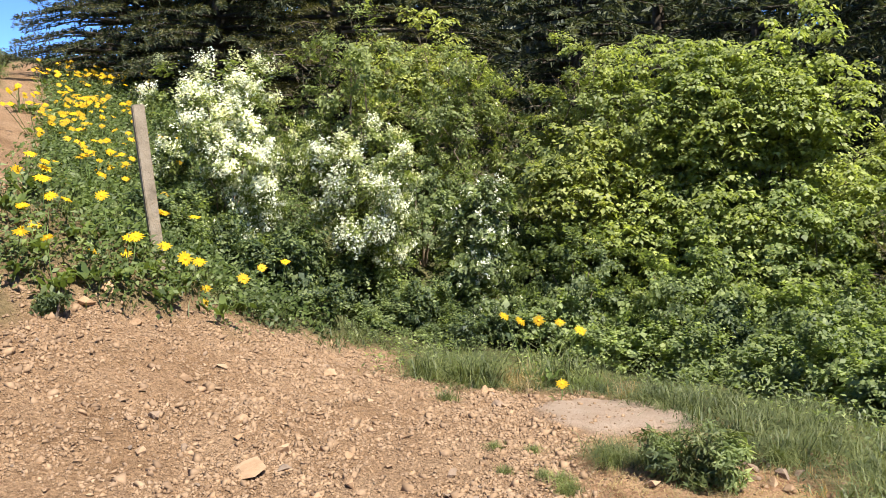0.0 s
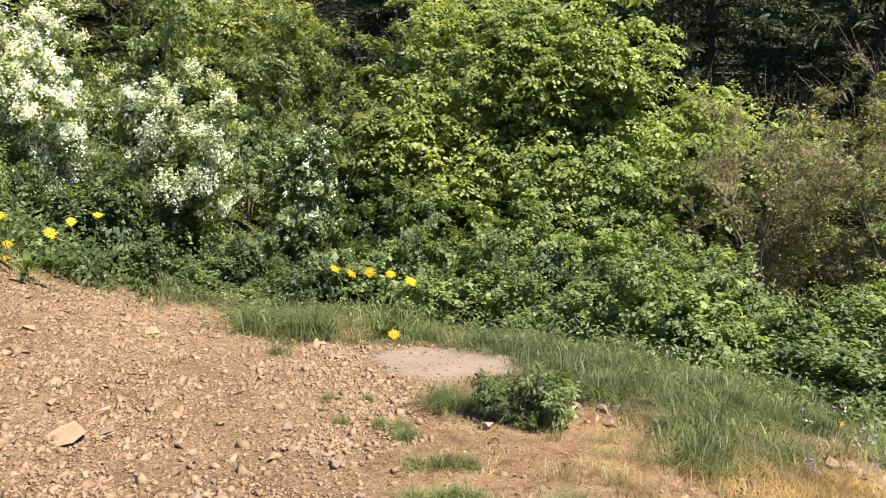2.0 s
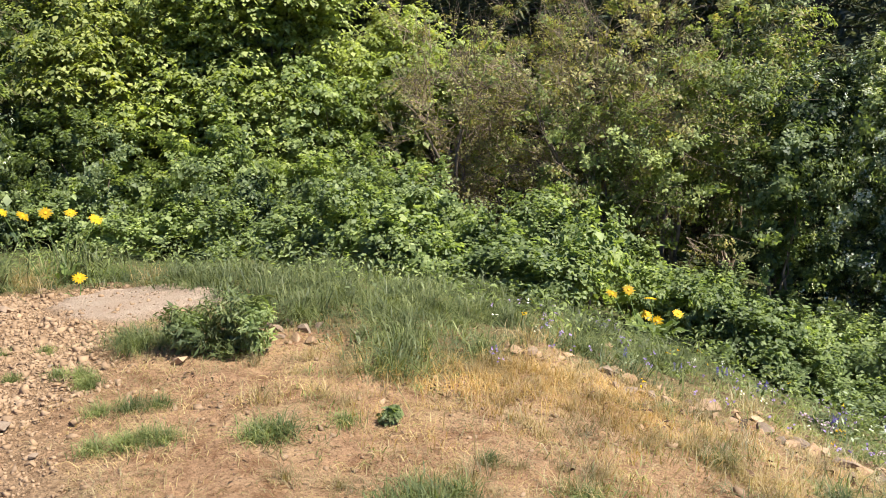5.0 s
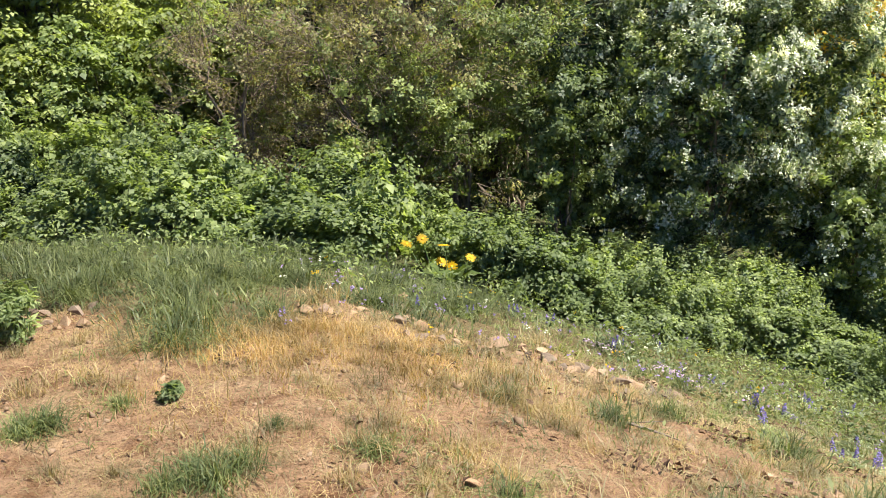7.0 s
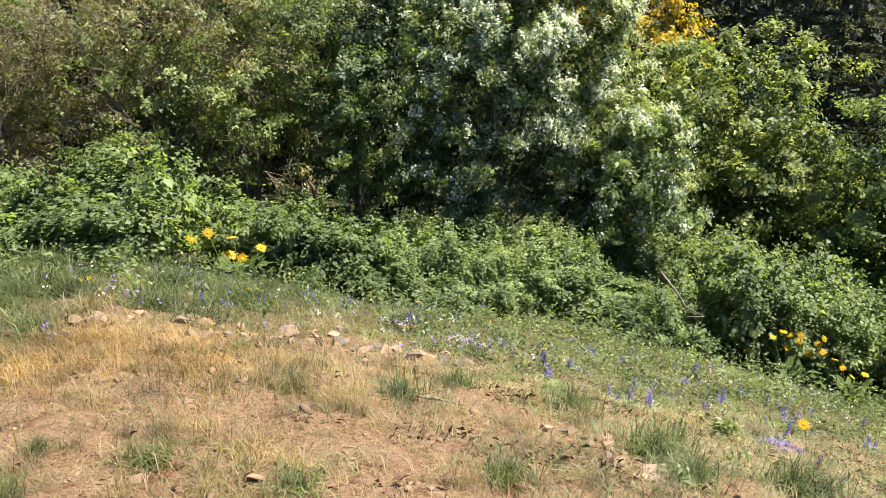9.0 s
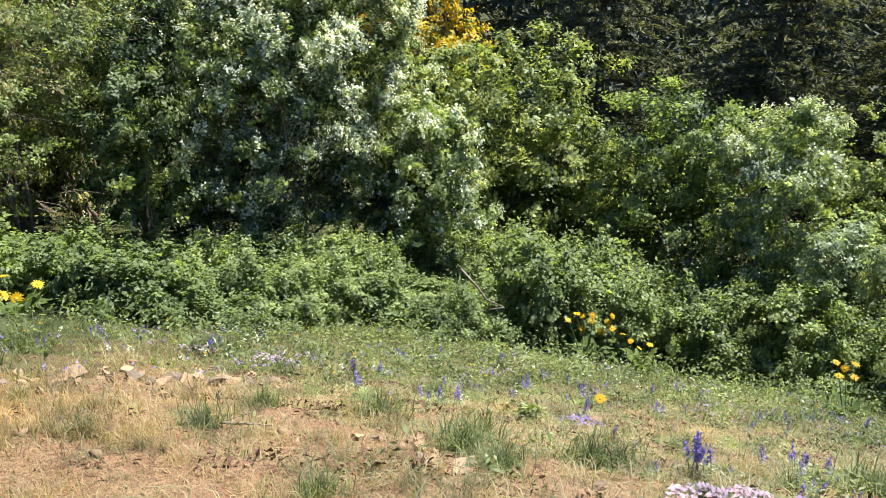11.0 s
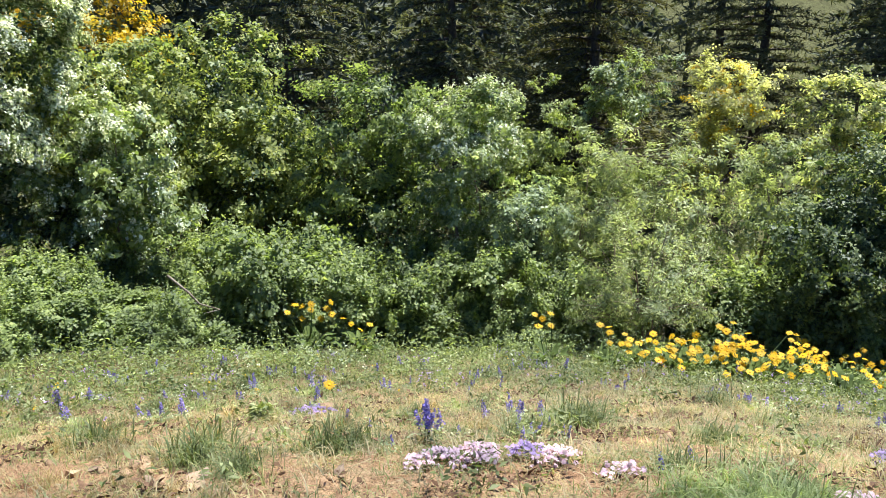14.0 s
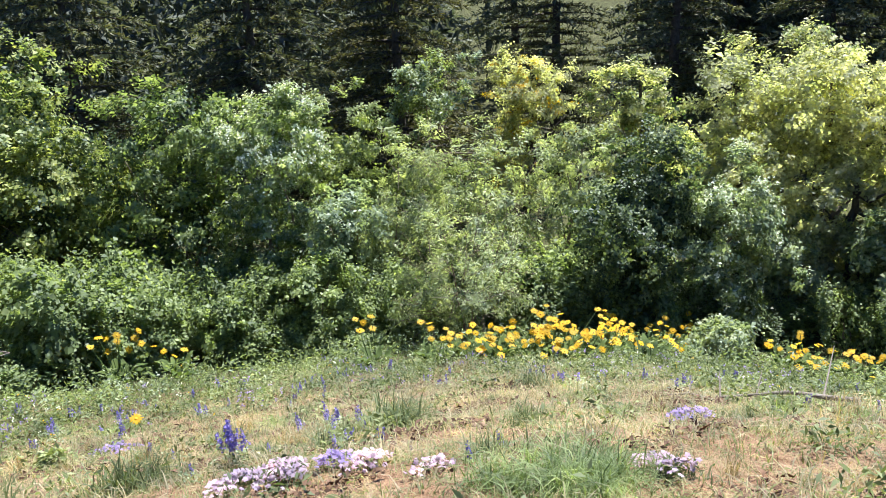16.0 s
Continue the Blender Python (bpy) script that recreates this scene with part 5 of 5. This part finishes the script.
    tagged(new("leaf_litter", mesh_of("leaf_litter", v, q, mat=LITTER)), "brown dead leaves and bark bits on bare soil", "litter", kind="stuff")


herbs()


# ---------------------------------------------------------------- weedy bushes on open ground
def weed(x, y, w, h, seed, mat=MID, label="low dark green weedy bush on the dry knoll", leaf=(0.03, 0.012)):
    shrub("weed_bush", label, x, y, w, h, mat, seed, "weed", leaf=leaf, sprays=100, per=18, spread=0.11 * w, lobes=9, stems=3, up=0.5, group="weedy bushes", low=0.03, depth=w * 1.1)


weed(-2.42, 2.82, 0.32, 0.18, 301, MID, leaf=(0.034, 0.008))
weed(-2.28, 2.87, 0.34, 0.23, 305, TUFT, leaf=(0.036, 0.008))
weed(-2.18, 2.97, 0.30, 0.22, 304, FRESH, leaf=(0.034, 0.010))
weed(-2.31, 2.98, 0.30, 0.21, 306, MID, leaf=(0.034, 0.009))
weed(-1.3, 2.5, 0.07, 0.06, 308, MID, "small dark leafy weed beside straw", (0.018, 0.013))
weed(-5.55, 0.95, 0.26, 0.12, 310, MID, "leafy weed at the foot of the bank")
weed(1.9, 3.5, 0.16, 0.08, 312, FORB, "grey-green weed among lupines")


# ---------------------------------------------------------------- balsamroot
def petal_ring():
    rs = np.random.RandomState(320)
    v, q = [], []
    n = 14
    for k in range(n):
        a = 6.283 * k / n + rs.normal() * 0.06
        L, w, dz = 0.047 * (0.85 + 0.3 * rs.rand()), 0.0105, rs.normal() * 0.004
        for r, s, z in ((0.011, -0.5, 0), (0.011, 0.5, 0), (0.035, 0.9, 0.004), (0.035, -0.9, 0.004), (0.011 + L, 0.35, dz - 0.002), (0.011 + L, -0.35, dz - 0.002)):
            v.append((math.cos(a) * r - math.sin(a) * s * w, math.sin(a) * r + math.cos(a) * s * w, z))
        b = 6 * k
        q += [(b, b + 1, b + 2, b + 3), (b + 3, b + 2, b + 4, b + 5)]
    return mesh_of("flower_head", v, q, mat=PETAL)


def disc_mesh():
    n, v, t, q = 10, [], [], []
    for r, z in ((0.015, -0.005), (0.0135, 0.005), (0.007, 0.009)):
        v += [(math.cos(6.283 * k / n) * r, math.sin(6.283 * k / n) * r, z) for k in range(n)]
    v.append((0, 0, 0.010))
    for j in (0, n):
        q += [(j + k, j + (k + 1) % n, j + n + (k + 1) % n, j + n + k) for k in range(n)]
    t = [(2 * n + k, 2 * n + (k + 1) % n, 3 * n) for k in range(n)]
    return mesh_of("disc", v, q, t, DISC, smooth=True)


def broad_leaf(seed):
    """An arrow-shaped leaf on a stalk, arching outwards along x."""
    rs = np.random.RandomState(seed)
    prof = ((0.0, 0.006), (0.10, 0.006), (0.12, 0.055), (0.17, 0.062), (0.24, 0.045), (0.30, 0.022), (0.345, 0.002))
    v, q = [], []
    for s, w in prof:
        z = 0.24 * math.sin(min(s / 0.345, 1) * 1.9) * (0.75 + 0.3 * rs.rand()) * 0.8
        x = s * 0.85
        w *= 0.68
        v += [(x, -w, z + w * 0.35), (x, 0, z), (x, w, z + w * 0.35)]
    for i in range(len(prof) - 1):
        b = 3 * i
        q += [(b, b + 3, b + 4, b + 1), (b + 1, b + 4, b + 5, b + 2)]
    return mesh_of("leaf", v, q, mat=BALSAM)


HEAD, DISC_ME = petal_ring(), disc_mesh()
BROAD = [broad_leaf(330 + k) for k in range(4)]


def balsamroot(x, y, heads, leaves=11, seed=0, scale=1.0, label="yellow balsamroot in bloom with broad grey-green leaves", group="balsamroot plants", size=1.0):
    rs = np.random.RandomState(340 + seed)
    ob = base("balsamroot", x, y, label, "flower", group)
    for k in range(leaves):
        lf = put("leaf", BROAD[k % 4], ob)
        lf.matrix_local = pose(rs.normal() * 0.05, rs.normal() * 0.05, -0.01, 0, -18 * rs.rand(), 360 * (k + 0.6 * rs.rand()) / leaves) @ Matrix.Scale(scale * 0.8 * (0.7 + 0.5 * rs.rand()), 4)
    for dx, dy, z in heads:
        z = max(z, 0.07)
        foot = np.array([dx * 0.25, dy * 0.25, -0.02])
        top = np.array([dx, dy, z])
        mid = (foot + top) / 2 + rs.normal(size=3) * 0.01
        put("stalk", mesh_of("stalk", *tube([foot, mid, top], [0.004, 0.0035, 0.003], 4), mat=STALK), ob)
        n = Vector(np.array([-0.5 * x, -0.5 * y, 0.6 * math.hypot(x, y)]) / math.hypot(x, y) + rs.normal(size=3) * 0.3) + 0.5 * sun_way
        hd = put("flower_head", HEAD, ob)
        hd.matrix_local = Matrix.Translation(top) @ n.to_track_quat("Z", "Y").to_matrix().to_4x4() @ Matrix.Scale(size * 0.86 * (0.85 + 0.3 * rs.rand()), 4)
        put("disc", DISC_ME, hd)
    return ob


def dome(rs, n, r, lo, hi):
    return [(rs.normal() * r, rs.normal() * r, lo + (hi - lo) * rs.rand()) for _ in range(n)]


def balsamroots():
    rs = np.random.RandomState(350)
    balsamroot(-4.9, 4.45, [(-0.31, -0.16, 0.56), (-0.22, -0.06, 0.52), (-0.12, 0.05, 0.53), (0.0, 0.17, 0.52), (0.12, 0.29, 0.46)], 5, 1, 0.8)
    balsamroot(-4.25, 4.0, [(-0.06, 0.07, 0.1)], 2, 2, 0.5, "single low yellow flower at the trail edge")
    balsamroot(-6.15, 2.25, [(-0.19, -0.05, 0.23), (-0.21, -0.09, 0.44), (-0.14, -0.1, 0.12)], 10, 3, 1.0)
    balsamroot(-6.6, 2.6, [(0.05, 0.0, 0.3)], 14, 4, 0.8)
    balsamroot(-6.9, 3.0, [(-0.19, 0.01, 0.43), (-0.1, 0.2, 0.48)], 8, 5)
    balsamroot(-7.2, 2.3, [(-0.1, 0.18, 0.42), (-0.18, -0.06, 0.46), (-0.2, -0.11, 0.48)], 8, 6)
    balsamroot(-6.0, 1.0, [(-0.27, -0.07, 0.33), (-0.24, 0.1, 0.39), (-0.28, -0.14, 0.1), (-0.27, -0.07, 0.15), (-0.26, -0.01, 0.19), (-0.25, 0.06, 0.51)], 14, 7, 0.75)
    balsamroot(-6.0, 1.5, [(-0.28, -0.13, 0.21), (-0.23, 0.08, 0.18), (-0.26, -0.06, 0.6), (-0.21, 0.15, 0.3), (-0.24, 0.11, 0.29)], 14, 8, 0.75)
    balsamroot(-7.9, 1.75, [(-0.24, 0.04, 0.43), (-0.2, 0.17, 0.25), (-0.29, -0.19, 0.37), (-0.27, -0.13, 0.21), (-0.2, 0.08, 0.46), (-0.26, 0.0, 0.41)], 9, 9)
    for k, (x, y) in enumerate(((-5.8, 0.75), (-5.85, 1.2), (-6.2, 1.7), (-6.4, 1.3), (-6.45, 0.85), (-5.95, 1.75), (-6.3, 2.0), (-6.7, 1.6), (-6.9, 1.1), (-5.7, 1.0))):
        balsamroot(x, y, dome(rs, rs.randint(2), 0.12, 0.2, 0.35), 16, 130 + k, 0.75, "leafy balsamroot at the foot of the bank", "balsamroot plants on the bank")
    # the flowery bank up the hill
    for k in range(84):
        u = rs.rand() ** 0.6
        x = -6.1 - 10.5 * u
        y = np.interp(-x, [6, 8, 11, 13.3, 16], [1.15, 1.75, 2.3, 2.95, 3.7]) + rs.normal() * (0.28 + 0.22 * u) + 0.1
        n = 1 + int(6.5 * rs.rand() * (0.3 + 0.9 * u))
        balsamroot(x, y, dome(rs, n, 0.18, 0.22, 0.40), 9, 20 + k, 0.75, "balsamroot with yellow flowers on the bank", "balsamroot plants on the bank", 0.85)
    # clump below the knoll
    balsamroot(-0.75, 5.95, [(-0.37, 0.24, 0.33), (-0.25, 0.26, 0.37), (-0.08, 0.28, 0.32), (0.13, 0.3, 0.22), (-0.1, 0.28, 0.18), (-0.02, 0.29, 0.14)], 12, 90, 1.2, "yellow balsamroot with pale silvery leaves")
    # at the foot of the thicket
    balsamroot(4.25, 6.85, [(-0.33, 0.35, 0.45), (0.02, 0.16, 0.32), (0.11, 0.1, 0.47), (0.28, -0.01, 0.34), (0.38, -0.07, 0.28), (0.11, 0.12, 0.4), (0.25, 0.03, 0.4), (-0.12, 0.2, 0.42), (-0.05, 0.15, 0.5), (0.05, 0.2, 0.44), (0.18, 0.05, 0.3), (0.3, 0.02, 0.46)], 13, 91, 1.15, size=0.78)
    balsamroot(4.7, 6.55, [(0.12, 0.02, 0.3), (0.1, 0.04, 0.12), (0.05, 0.1, 0.24), (-0.05, 0.12, 0.33)], 13, 92, 1.15, size=0.78)
    balsamroot(5.6, 4.75, [(0.0, 0.21, 0.46), (0.09, 0.09, 0.48), (0.02, 0.18, 0.34), (0.1, 0.09, 0.35), (0.04, 0.15, 0.42)], 9, 93, size=0.78)
    balsamroot(2.78, 4.2, [(0.03, 0.1, 0.09)], 2, 94, 0.4, "single yellow flower on bare ground", size=0.85)
    for k, (x, y, n) in enumerate(((5.75, 4.15, 3), (6.0, 3.95, 7), (6.12, 3.75, 8), (6.0, 3.55, 5), (6.2, 3.38, 9), (6.35, 3.22, 11), (6.3, 3.0, 10), (6.62, 3.15, 9), (6.9, 3.02, 7), (7.2, 3.06, 7),
                                   (7.5, 2.97, 6), (7.8, 2.92, 6), (8.1, 2.86, 5), (8.4, 2.76, 5), (8.7, 2.7, 4), (7.0, 2.62, 2), (8.55, 1.5, 7), (8.5, 1.25, 8), (8.6, 1.72, 5), (8.5, 0.98, 7))):
        balsamroot(x, y, dome(rs, int(n * 1.9), 0.20, 0.18, 0.32), 22, 100 + k, 0.9, "dense balsamroot clump with many yellow flowers", "balsamroot band at the thicket", 0.72)


balsamroots()


# ---------------------------------------------------------------- lupines, phlox and small flowers
def spike_mesh(seed):
    rs = np.random.RandomState(seed)
    m = 42
    u, a = rs.rand(m), rs.rand(m) * 6.283
    o = np.stack([np.cos(a), np.sin(a), np.full(m, 0.3)], 1)
    c = np.stack([np.zeros(m), np.zeros(m), 0.11 * u], 1) + o * (0.016 * (1.15 - u))[:, None]
    return mesh_of("flower_spike", *leaf_quads(rs, c, o + rs.normal(size=(m, 3)) * 0.4, 0.016, 0.013, 0.3), mat=LUPINE)


def palm_leaves(seed, n):
    rs = np.random.RandomState(seed)
    c = np.stack([rs.normal(size=n) * 0.05, rs.normal(size=n) * 0.05, 0.11 * rs.rand(n)], 1)
    return mesh_of("foliage", *leaf_quads(rs, c, np.array([0, 0, 1.0]) + rs.normal(size=(n, 3)) * 0.5, 0.045, 0.012, 0.1), mat=SILVER)


SPIKES = [spike_mesh(400 + k) for k in range(4)]
PALMS = [palm_leaves(405, 40), palm_leaves(406, 70)]
LUPINE_STALK = mesh_of("stalk", *tube([[0, 0, 0], [0.004, 0, 0.07], [0, 0, 0.14]], [0.003, 0.0025, 0.002], 4), mat=STALK)


def lupine(rs, x, y, s=1.0, spikes=None):
    ob = base("lupine", x, y, "blue-violet lupine in flower among grass", "flower", "lupines", turn=360 * rs.rand())
    put("foliage", PALMS[rs.randint(2)], ob, kind="stuff").scale = (s, s, s)
    for k in range(spikes or 1 + rs.randint(3)):
        m = pose(rs.normal() * 0.035 * s, rs.normal() * 0.035 * s, -0.01, rs.normal() * 9, rs.normal() * 9, 0) @ Matrix.Scale(s * (0.75 + 0.4 * rs.rand()), 4)
        put("stalk", LUPINE_STALK, ob).matrix_local = m
        put("flower_spike", SPIKES[rs.randint(4)], ob).matrix_local = m @ Matrix.Translation((0, 0, 0.10))


def small_flowers():
    rs = np.random.RandomState(410)
    for x, y in ((-0.73, 4.3), (-0.5, 4.9), (-0.25, 5.6), (0.01, 5.7), (0.91, 6.3), (0.44, 5.27), (1.49, 5.69), (2.0, 6.06), (2.44, 6.3), (2.52, 6.3), (0.45, 5.5), (1.93, 5.98),
                 (3.0, 6.3), (2.78, 5.34), (2.81, 5.42), (3.85, 5.2), (4.33, 5.42), (4.39, 5.26), (5.75, 5.6), (5.17, 4.2), (2.65, 2.41), (3.4, 5.73), (6.4, 1.0), (4.18, 0.74), (3.96, 0.43)):
        lupine(rs, x, y, 0.5 + 0.3 * rs.rand())
    lupine(rs, 1.93, 2.25, 0.72, 8)
    for x, y in ((2.86, 2.62), (2.7, 2.5), (3.0, 2.6), (2.75, 2.75), (2.95, 2.75), (2.6, 2.62), (1.53, 3.93), (1.62, 3.85), (1.45, 3.95), (1.7, 4.0), (2.5, 4.0), (2.62, 4.15), (2.45, 2.0), (2.3, 2.05)):
        lupine(rs, x, y, 0.45 + 0.2 * rs.rand(), 1 + rs.randint(2))
    for x, y in ((1.71, 2.22), (2.18, 2.34), (2.5, 2.24), (2.66, 2.27), (2.02, 2.76), (2.08, 3.08), (2.37, 3.82), (2.15, 3.12), (2.44, 1.42), (2.18, 1.36), (2.4, 2.2), (2.55, 2.35)):
        lupine(rs, x, y, 0.4 + 0.2 * rs.rand(), 1)
    k = 0
    while k < 78:
        h, r = radians(-10 - 76 * rs.rand()), 4.2 + 2.8 * rs.rand()
        x, y = -math.sin(h) * r, math.cos(h) * r
        if -0.5 < float(beyond_dry(np.array(x), np.array(y))) and float(beyond_shrubs(np.array(x), np.array(y))) < -0.3:
            lupine(rs, x, y, 0.4 + 0.3 * rs.rand())
            k += 1

    def phlox(x, y, w, d, n, mat, label):
        ob = base("phlox_mat", x, y, label, "flower", "phlox mats")
        a, r = rs.rand(n) * 6.283, rs.rand(n) ** 0.7
        px, py = np.cos(a) * r * w / 2 + rs.normal(size=n) * 0.015, np.sin(a) * r * d / 2 + rs.normal(size=n) * 0.015
        g = surface(x + px, y + py) - float(surface(x, y))
        c = np.stack([px, py, g + 0.015 + 0.03 * (1 - r ** 2) + 0.02 * rs.rand(n)], 1)
        c5 = np.repeat(c, 5, 0)
        al = np.stack([np.cos(np.tile(np.arange(5) * 1.257, n)), np.sin(np.tile(np.arange(5) * 1.257, n)), np.zeros(5 * n)], 1)
        nn = np.repeat(np.array([0, -0.2, 1.0]) + rs.normal(size=(n, 3)) * 0.4, 5, 0)
        put("blossom", mesh_of("blossom", *leaf_quads(rs, c5, nn, 0.011, 0.009, 0.1, al), mat=mat), ob, kind="stuff")
        m = n * 2
        k = rs.randint(0, n, m)
        lc = c[k] - [0, 0, 0.02] + rs.normal(size=(m, 3)) * 0.02
        put("foliage", mesh_of("foliage", *leaf_quads(rs, lc, np.array([0, 0, 1.0]) + rs.normal(size=(m, 3)) * 0.7, 0.02, 0.005), mat=MID), ob, kind="stuff")

    white = "low mat of pale lilac phlox in bloom"
    phlox(1.74, 1.99, 0.24, 0.16, 210, PHLOX, white)
    phlox(1.86, 1.90, 0.2, 0.14, 150, PHLOX, white)
    phlox(1.79, 1.84, 0.2, 0.1, 80, PHLOX, white)
    phlox(2.02, 1.80, 0.16, 0.12, 110, VIOLET, "small mat of violet phlox")
    phlox(2.10, 1.74, 0.16, 0.10, 90, PHLOX, white)
    phlox(1.98, 1.66, 0.12, 0.10, 45, PHLOX, white)
    phlox(2.07, 1.45, 0.16, 0.12, 60, PHLOX, white)
    phlox(2.38, 0.82, 0.22, 0.14, 70, PHLOX, white)
    phlox(2.28, 0.72, 0.16, 0.1, 45, PHLOX, white)
    phlox(0.4, 5.3, 0.34, 0.25, 90, PHLOX, white)
    phlox(0.82, 5.05, 0.4, 0.22, 90, PHLOX, white)
    phlox(1.62, 5.3, 0.3, 0.2, 110, VIOLET, "small mat of violet phlox")
    phlox(2.35, 3.75, 0.3, 0.2, 90, VIOLET, "small mat of violet phlox")
    phlox(3.25, 1.0, 0.3, 0.16, 120, VIOLET, "small mat of violet phlox")
    # tiny white and yellow flowers in the grass
    for name, mat, n, lab in (("white_flowers", BLOSSOM, 260, "tiny white flowers in the grass"), ("violet_flowers", VIOLET, 1500, "small violet flowers in dry grass"), ("yellow_flowers", PETAL, 160, "tiny yellow flowers in the grass")):
        x, y = scatter(rs, n * 6, -80, 20, 2.5, 7.6, lambda x, y: np.clip((beyond_dry(x, y) + 1.2) / 1.2, 0, 1) * np.clip(-beyond_shrubs(x, y) / 0.3, 0, 1) * np.clip(wave(x, y, 0.9, 40 + n % 7) - 0.25, 0, 1) * 0.9)
        x, y = x[:n], y[:n]
        c = np.stack([x, y, surface(x, y) + 0.06 + 0.1 * rs.rand(len(x))], 1)
        c = np.repeat(c, 4, 0) + rs.normal(size=(4 * len(c), 3)) * 0.007
        v, q = leaf_quads(rs, c, np.array([0, -0.4, 1.0]) + rs.normal(size=c.shape) * 0.5, 0.013, 0.011, 0.2)
        tagged(new(name, mesh_of(name, v, q, mat=mat)), lab, "flowers", kind="stuff")


small_flowers()


# ---------------------------------------------------------------- post, fallen wood
def post():
    foot, top, w = Vector((-6.58, 1.94, 0.50)), Vector((-6.62, 1.82, 1.90)), 0.089
    bm = bmesh.new()
    bmesh.ops.create_cube(bm, size=1.0)
    h = (top - foot).length
    bmesh.ops.subdivide_edges(bm, edges=[e for e in bm.edges if abs(e.verts[0].co.z - e.verts[1].co.z) > 0.5], cuts=7)
    rs = np.random.RandomState(500)
    for v in bm.verts:
        v.co.x = v.co.x * w + rs.normal() * 0.0012
        v.co.y = v.co.y * w + rs.normal() * 0.0012
        v.co.z = (v.co.z + 0.5) * h + (0.012 * v.co.x / w if v.co.z > 0.45 else 0)
    bmesh.ops.bevel(bm, geom=[e for e in bm.edges if e.calc_length() > 0.05 and e.is_manifold and e.calc_face_angle() > 0.8], offset=0.006, segments=2, affect="EDGES")
    me = bpy.data.meshes.new("wooden_post")
    bm.to_mesh(me)
    bm.free()
    me.materials.append(POSTWOOD)
    ob = new("wooden_post", me)
    up = (top - foot).normalized()
    side = up.cross(Vector((1.0, -0.12, 0))).normalized()
    ob.matrix_world = Matrix.Translation(foot) @ Matrix((side.cross(up), side, up)).transposed().to_4x4()
    tagged(ob, "weathered square wooden post leaning on the bank", "post")


post()


def fallen(label, pts, r, seed, side=3):
    rs = np.random.RandomState(seed)
    pts = np.array(pts, float)
    o = np.array([pts[0, 0], pts[0, 1], float(surface(pts[0, 0], pts[0, 1]))])
    ob = tagged(new("fallen_branch"), label, "branch")
    ob.location = o
    p = np.stack([pts[:, 0], pts[:, 1], surface(pts[:, 0], pts[:, 1]) + pts[:, 2]], 1) - o
    put("stem", mesh_of("stem", *tube(p, np.linspace(r, r * 0.4, len(p)), 7), mat=DEADWOOD, smooth=True), ob)
    for k in range(side):
        i = rs.randint(0, len(p))
        e = p[i] + np.array([rs.normal() * 0.14, rs.normal() * 0.14, 0.02 + 0.04 * rs.rand()])
        put("side_branch", mesh_of("side_branch", *tube([p[i], (p[i] + e) / 2, e], [r * 0.4, r * 0.3, r * 0.1], 5), mat=DEADWOOD), ob)


fallen("grey fallen branch on the slope", [(4.22, 0.5, 0.08), (4.22, 0.66, 0.07), (4.12, 0.80, 0.09), (4.12, 0.95, 0.06), (4.03, 1.1, 0.05)], 0.015, 510, 5)
fallen("thin grey fallen stick on the slope", [(4.12, 1.12, 0.03), (4.1, 1.28, 0.04), (4.02, 1.42, 0.03)], 0.011, 511, 1)
fallen("thin crooked dead stick in the thicket", [(3.05, 7.35, 0.75), (3.15, 7.15, 0.62), (3.2, 7.05, 0.52), (3.35, 6.95, 0.5)], 0.014, 512, 2)
fallen("dry stick lying in the grass", [(0.3, 2.95, 0.02), (0.42, 2.9, 0.03), (0.5, 2.92, 0.02)], 0.006, 513, 1)
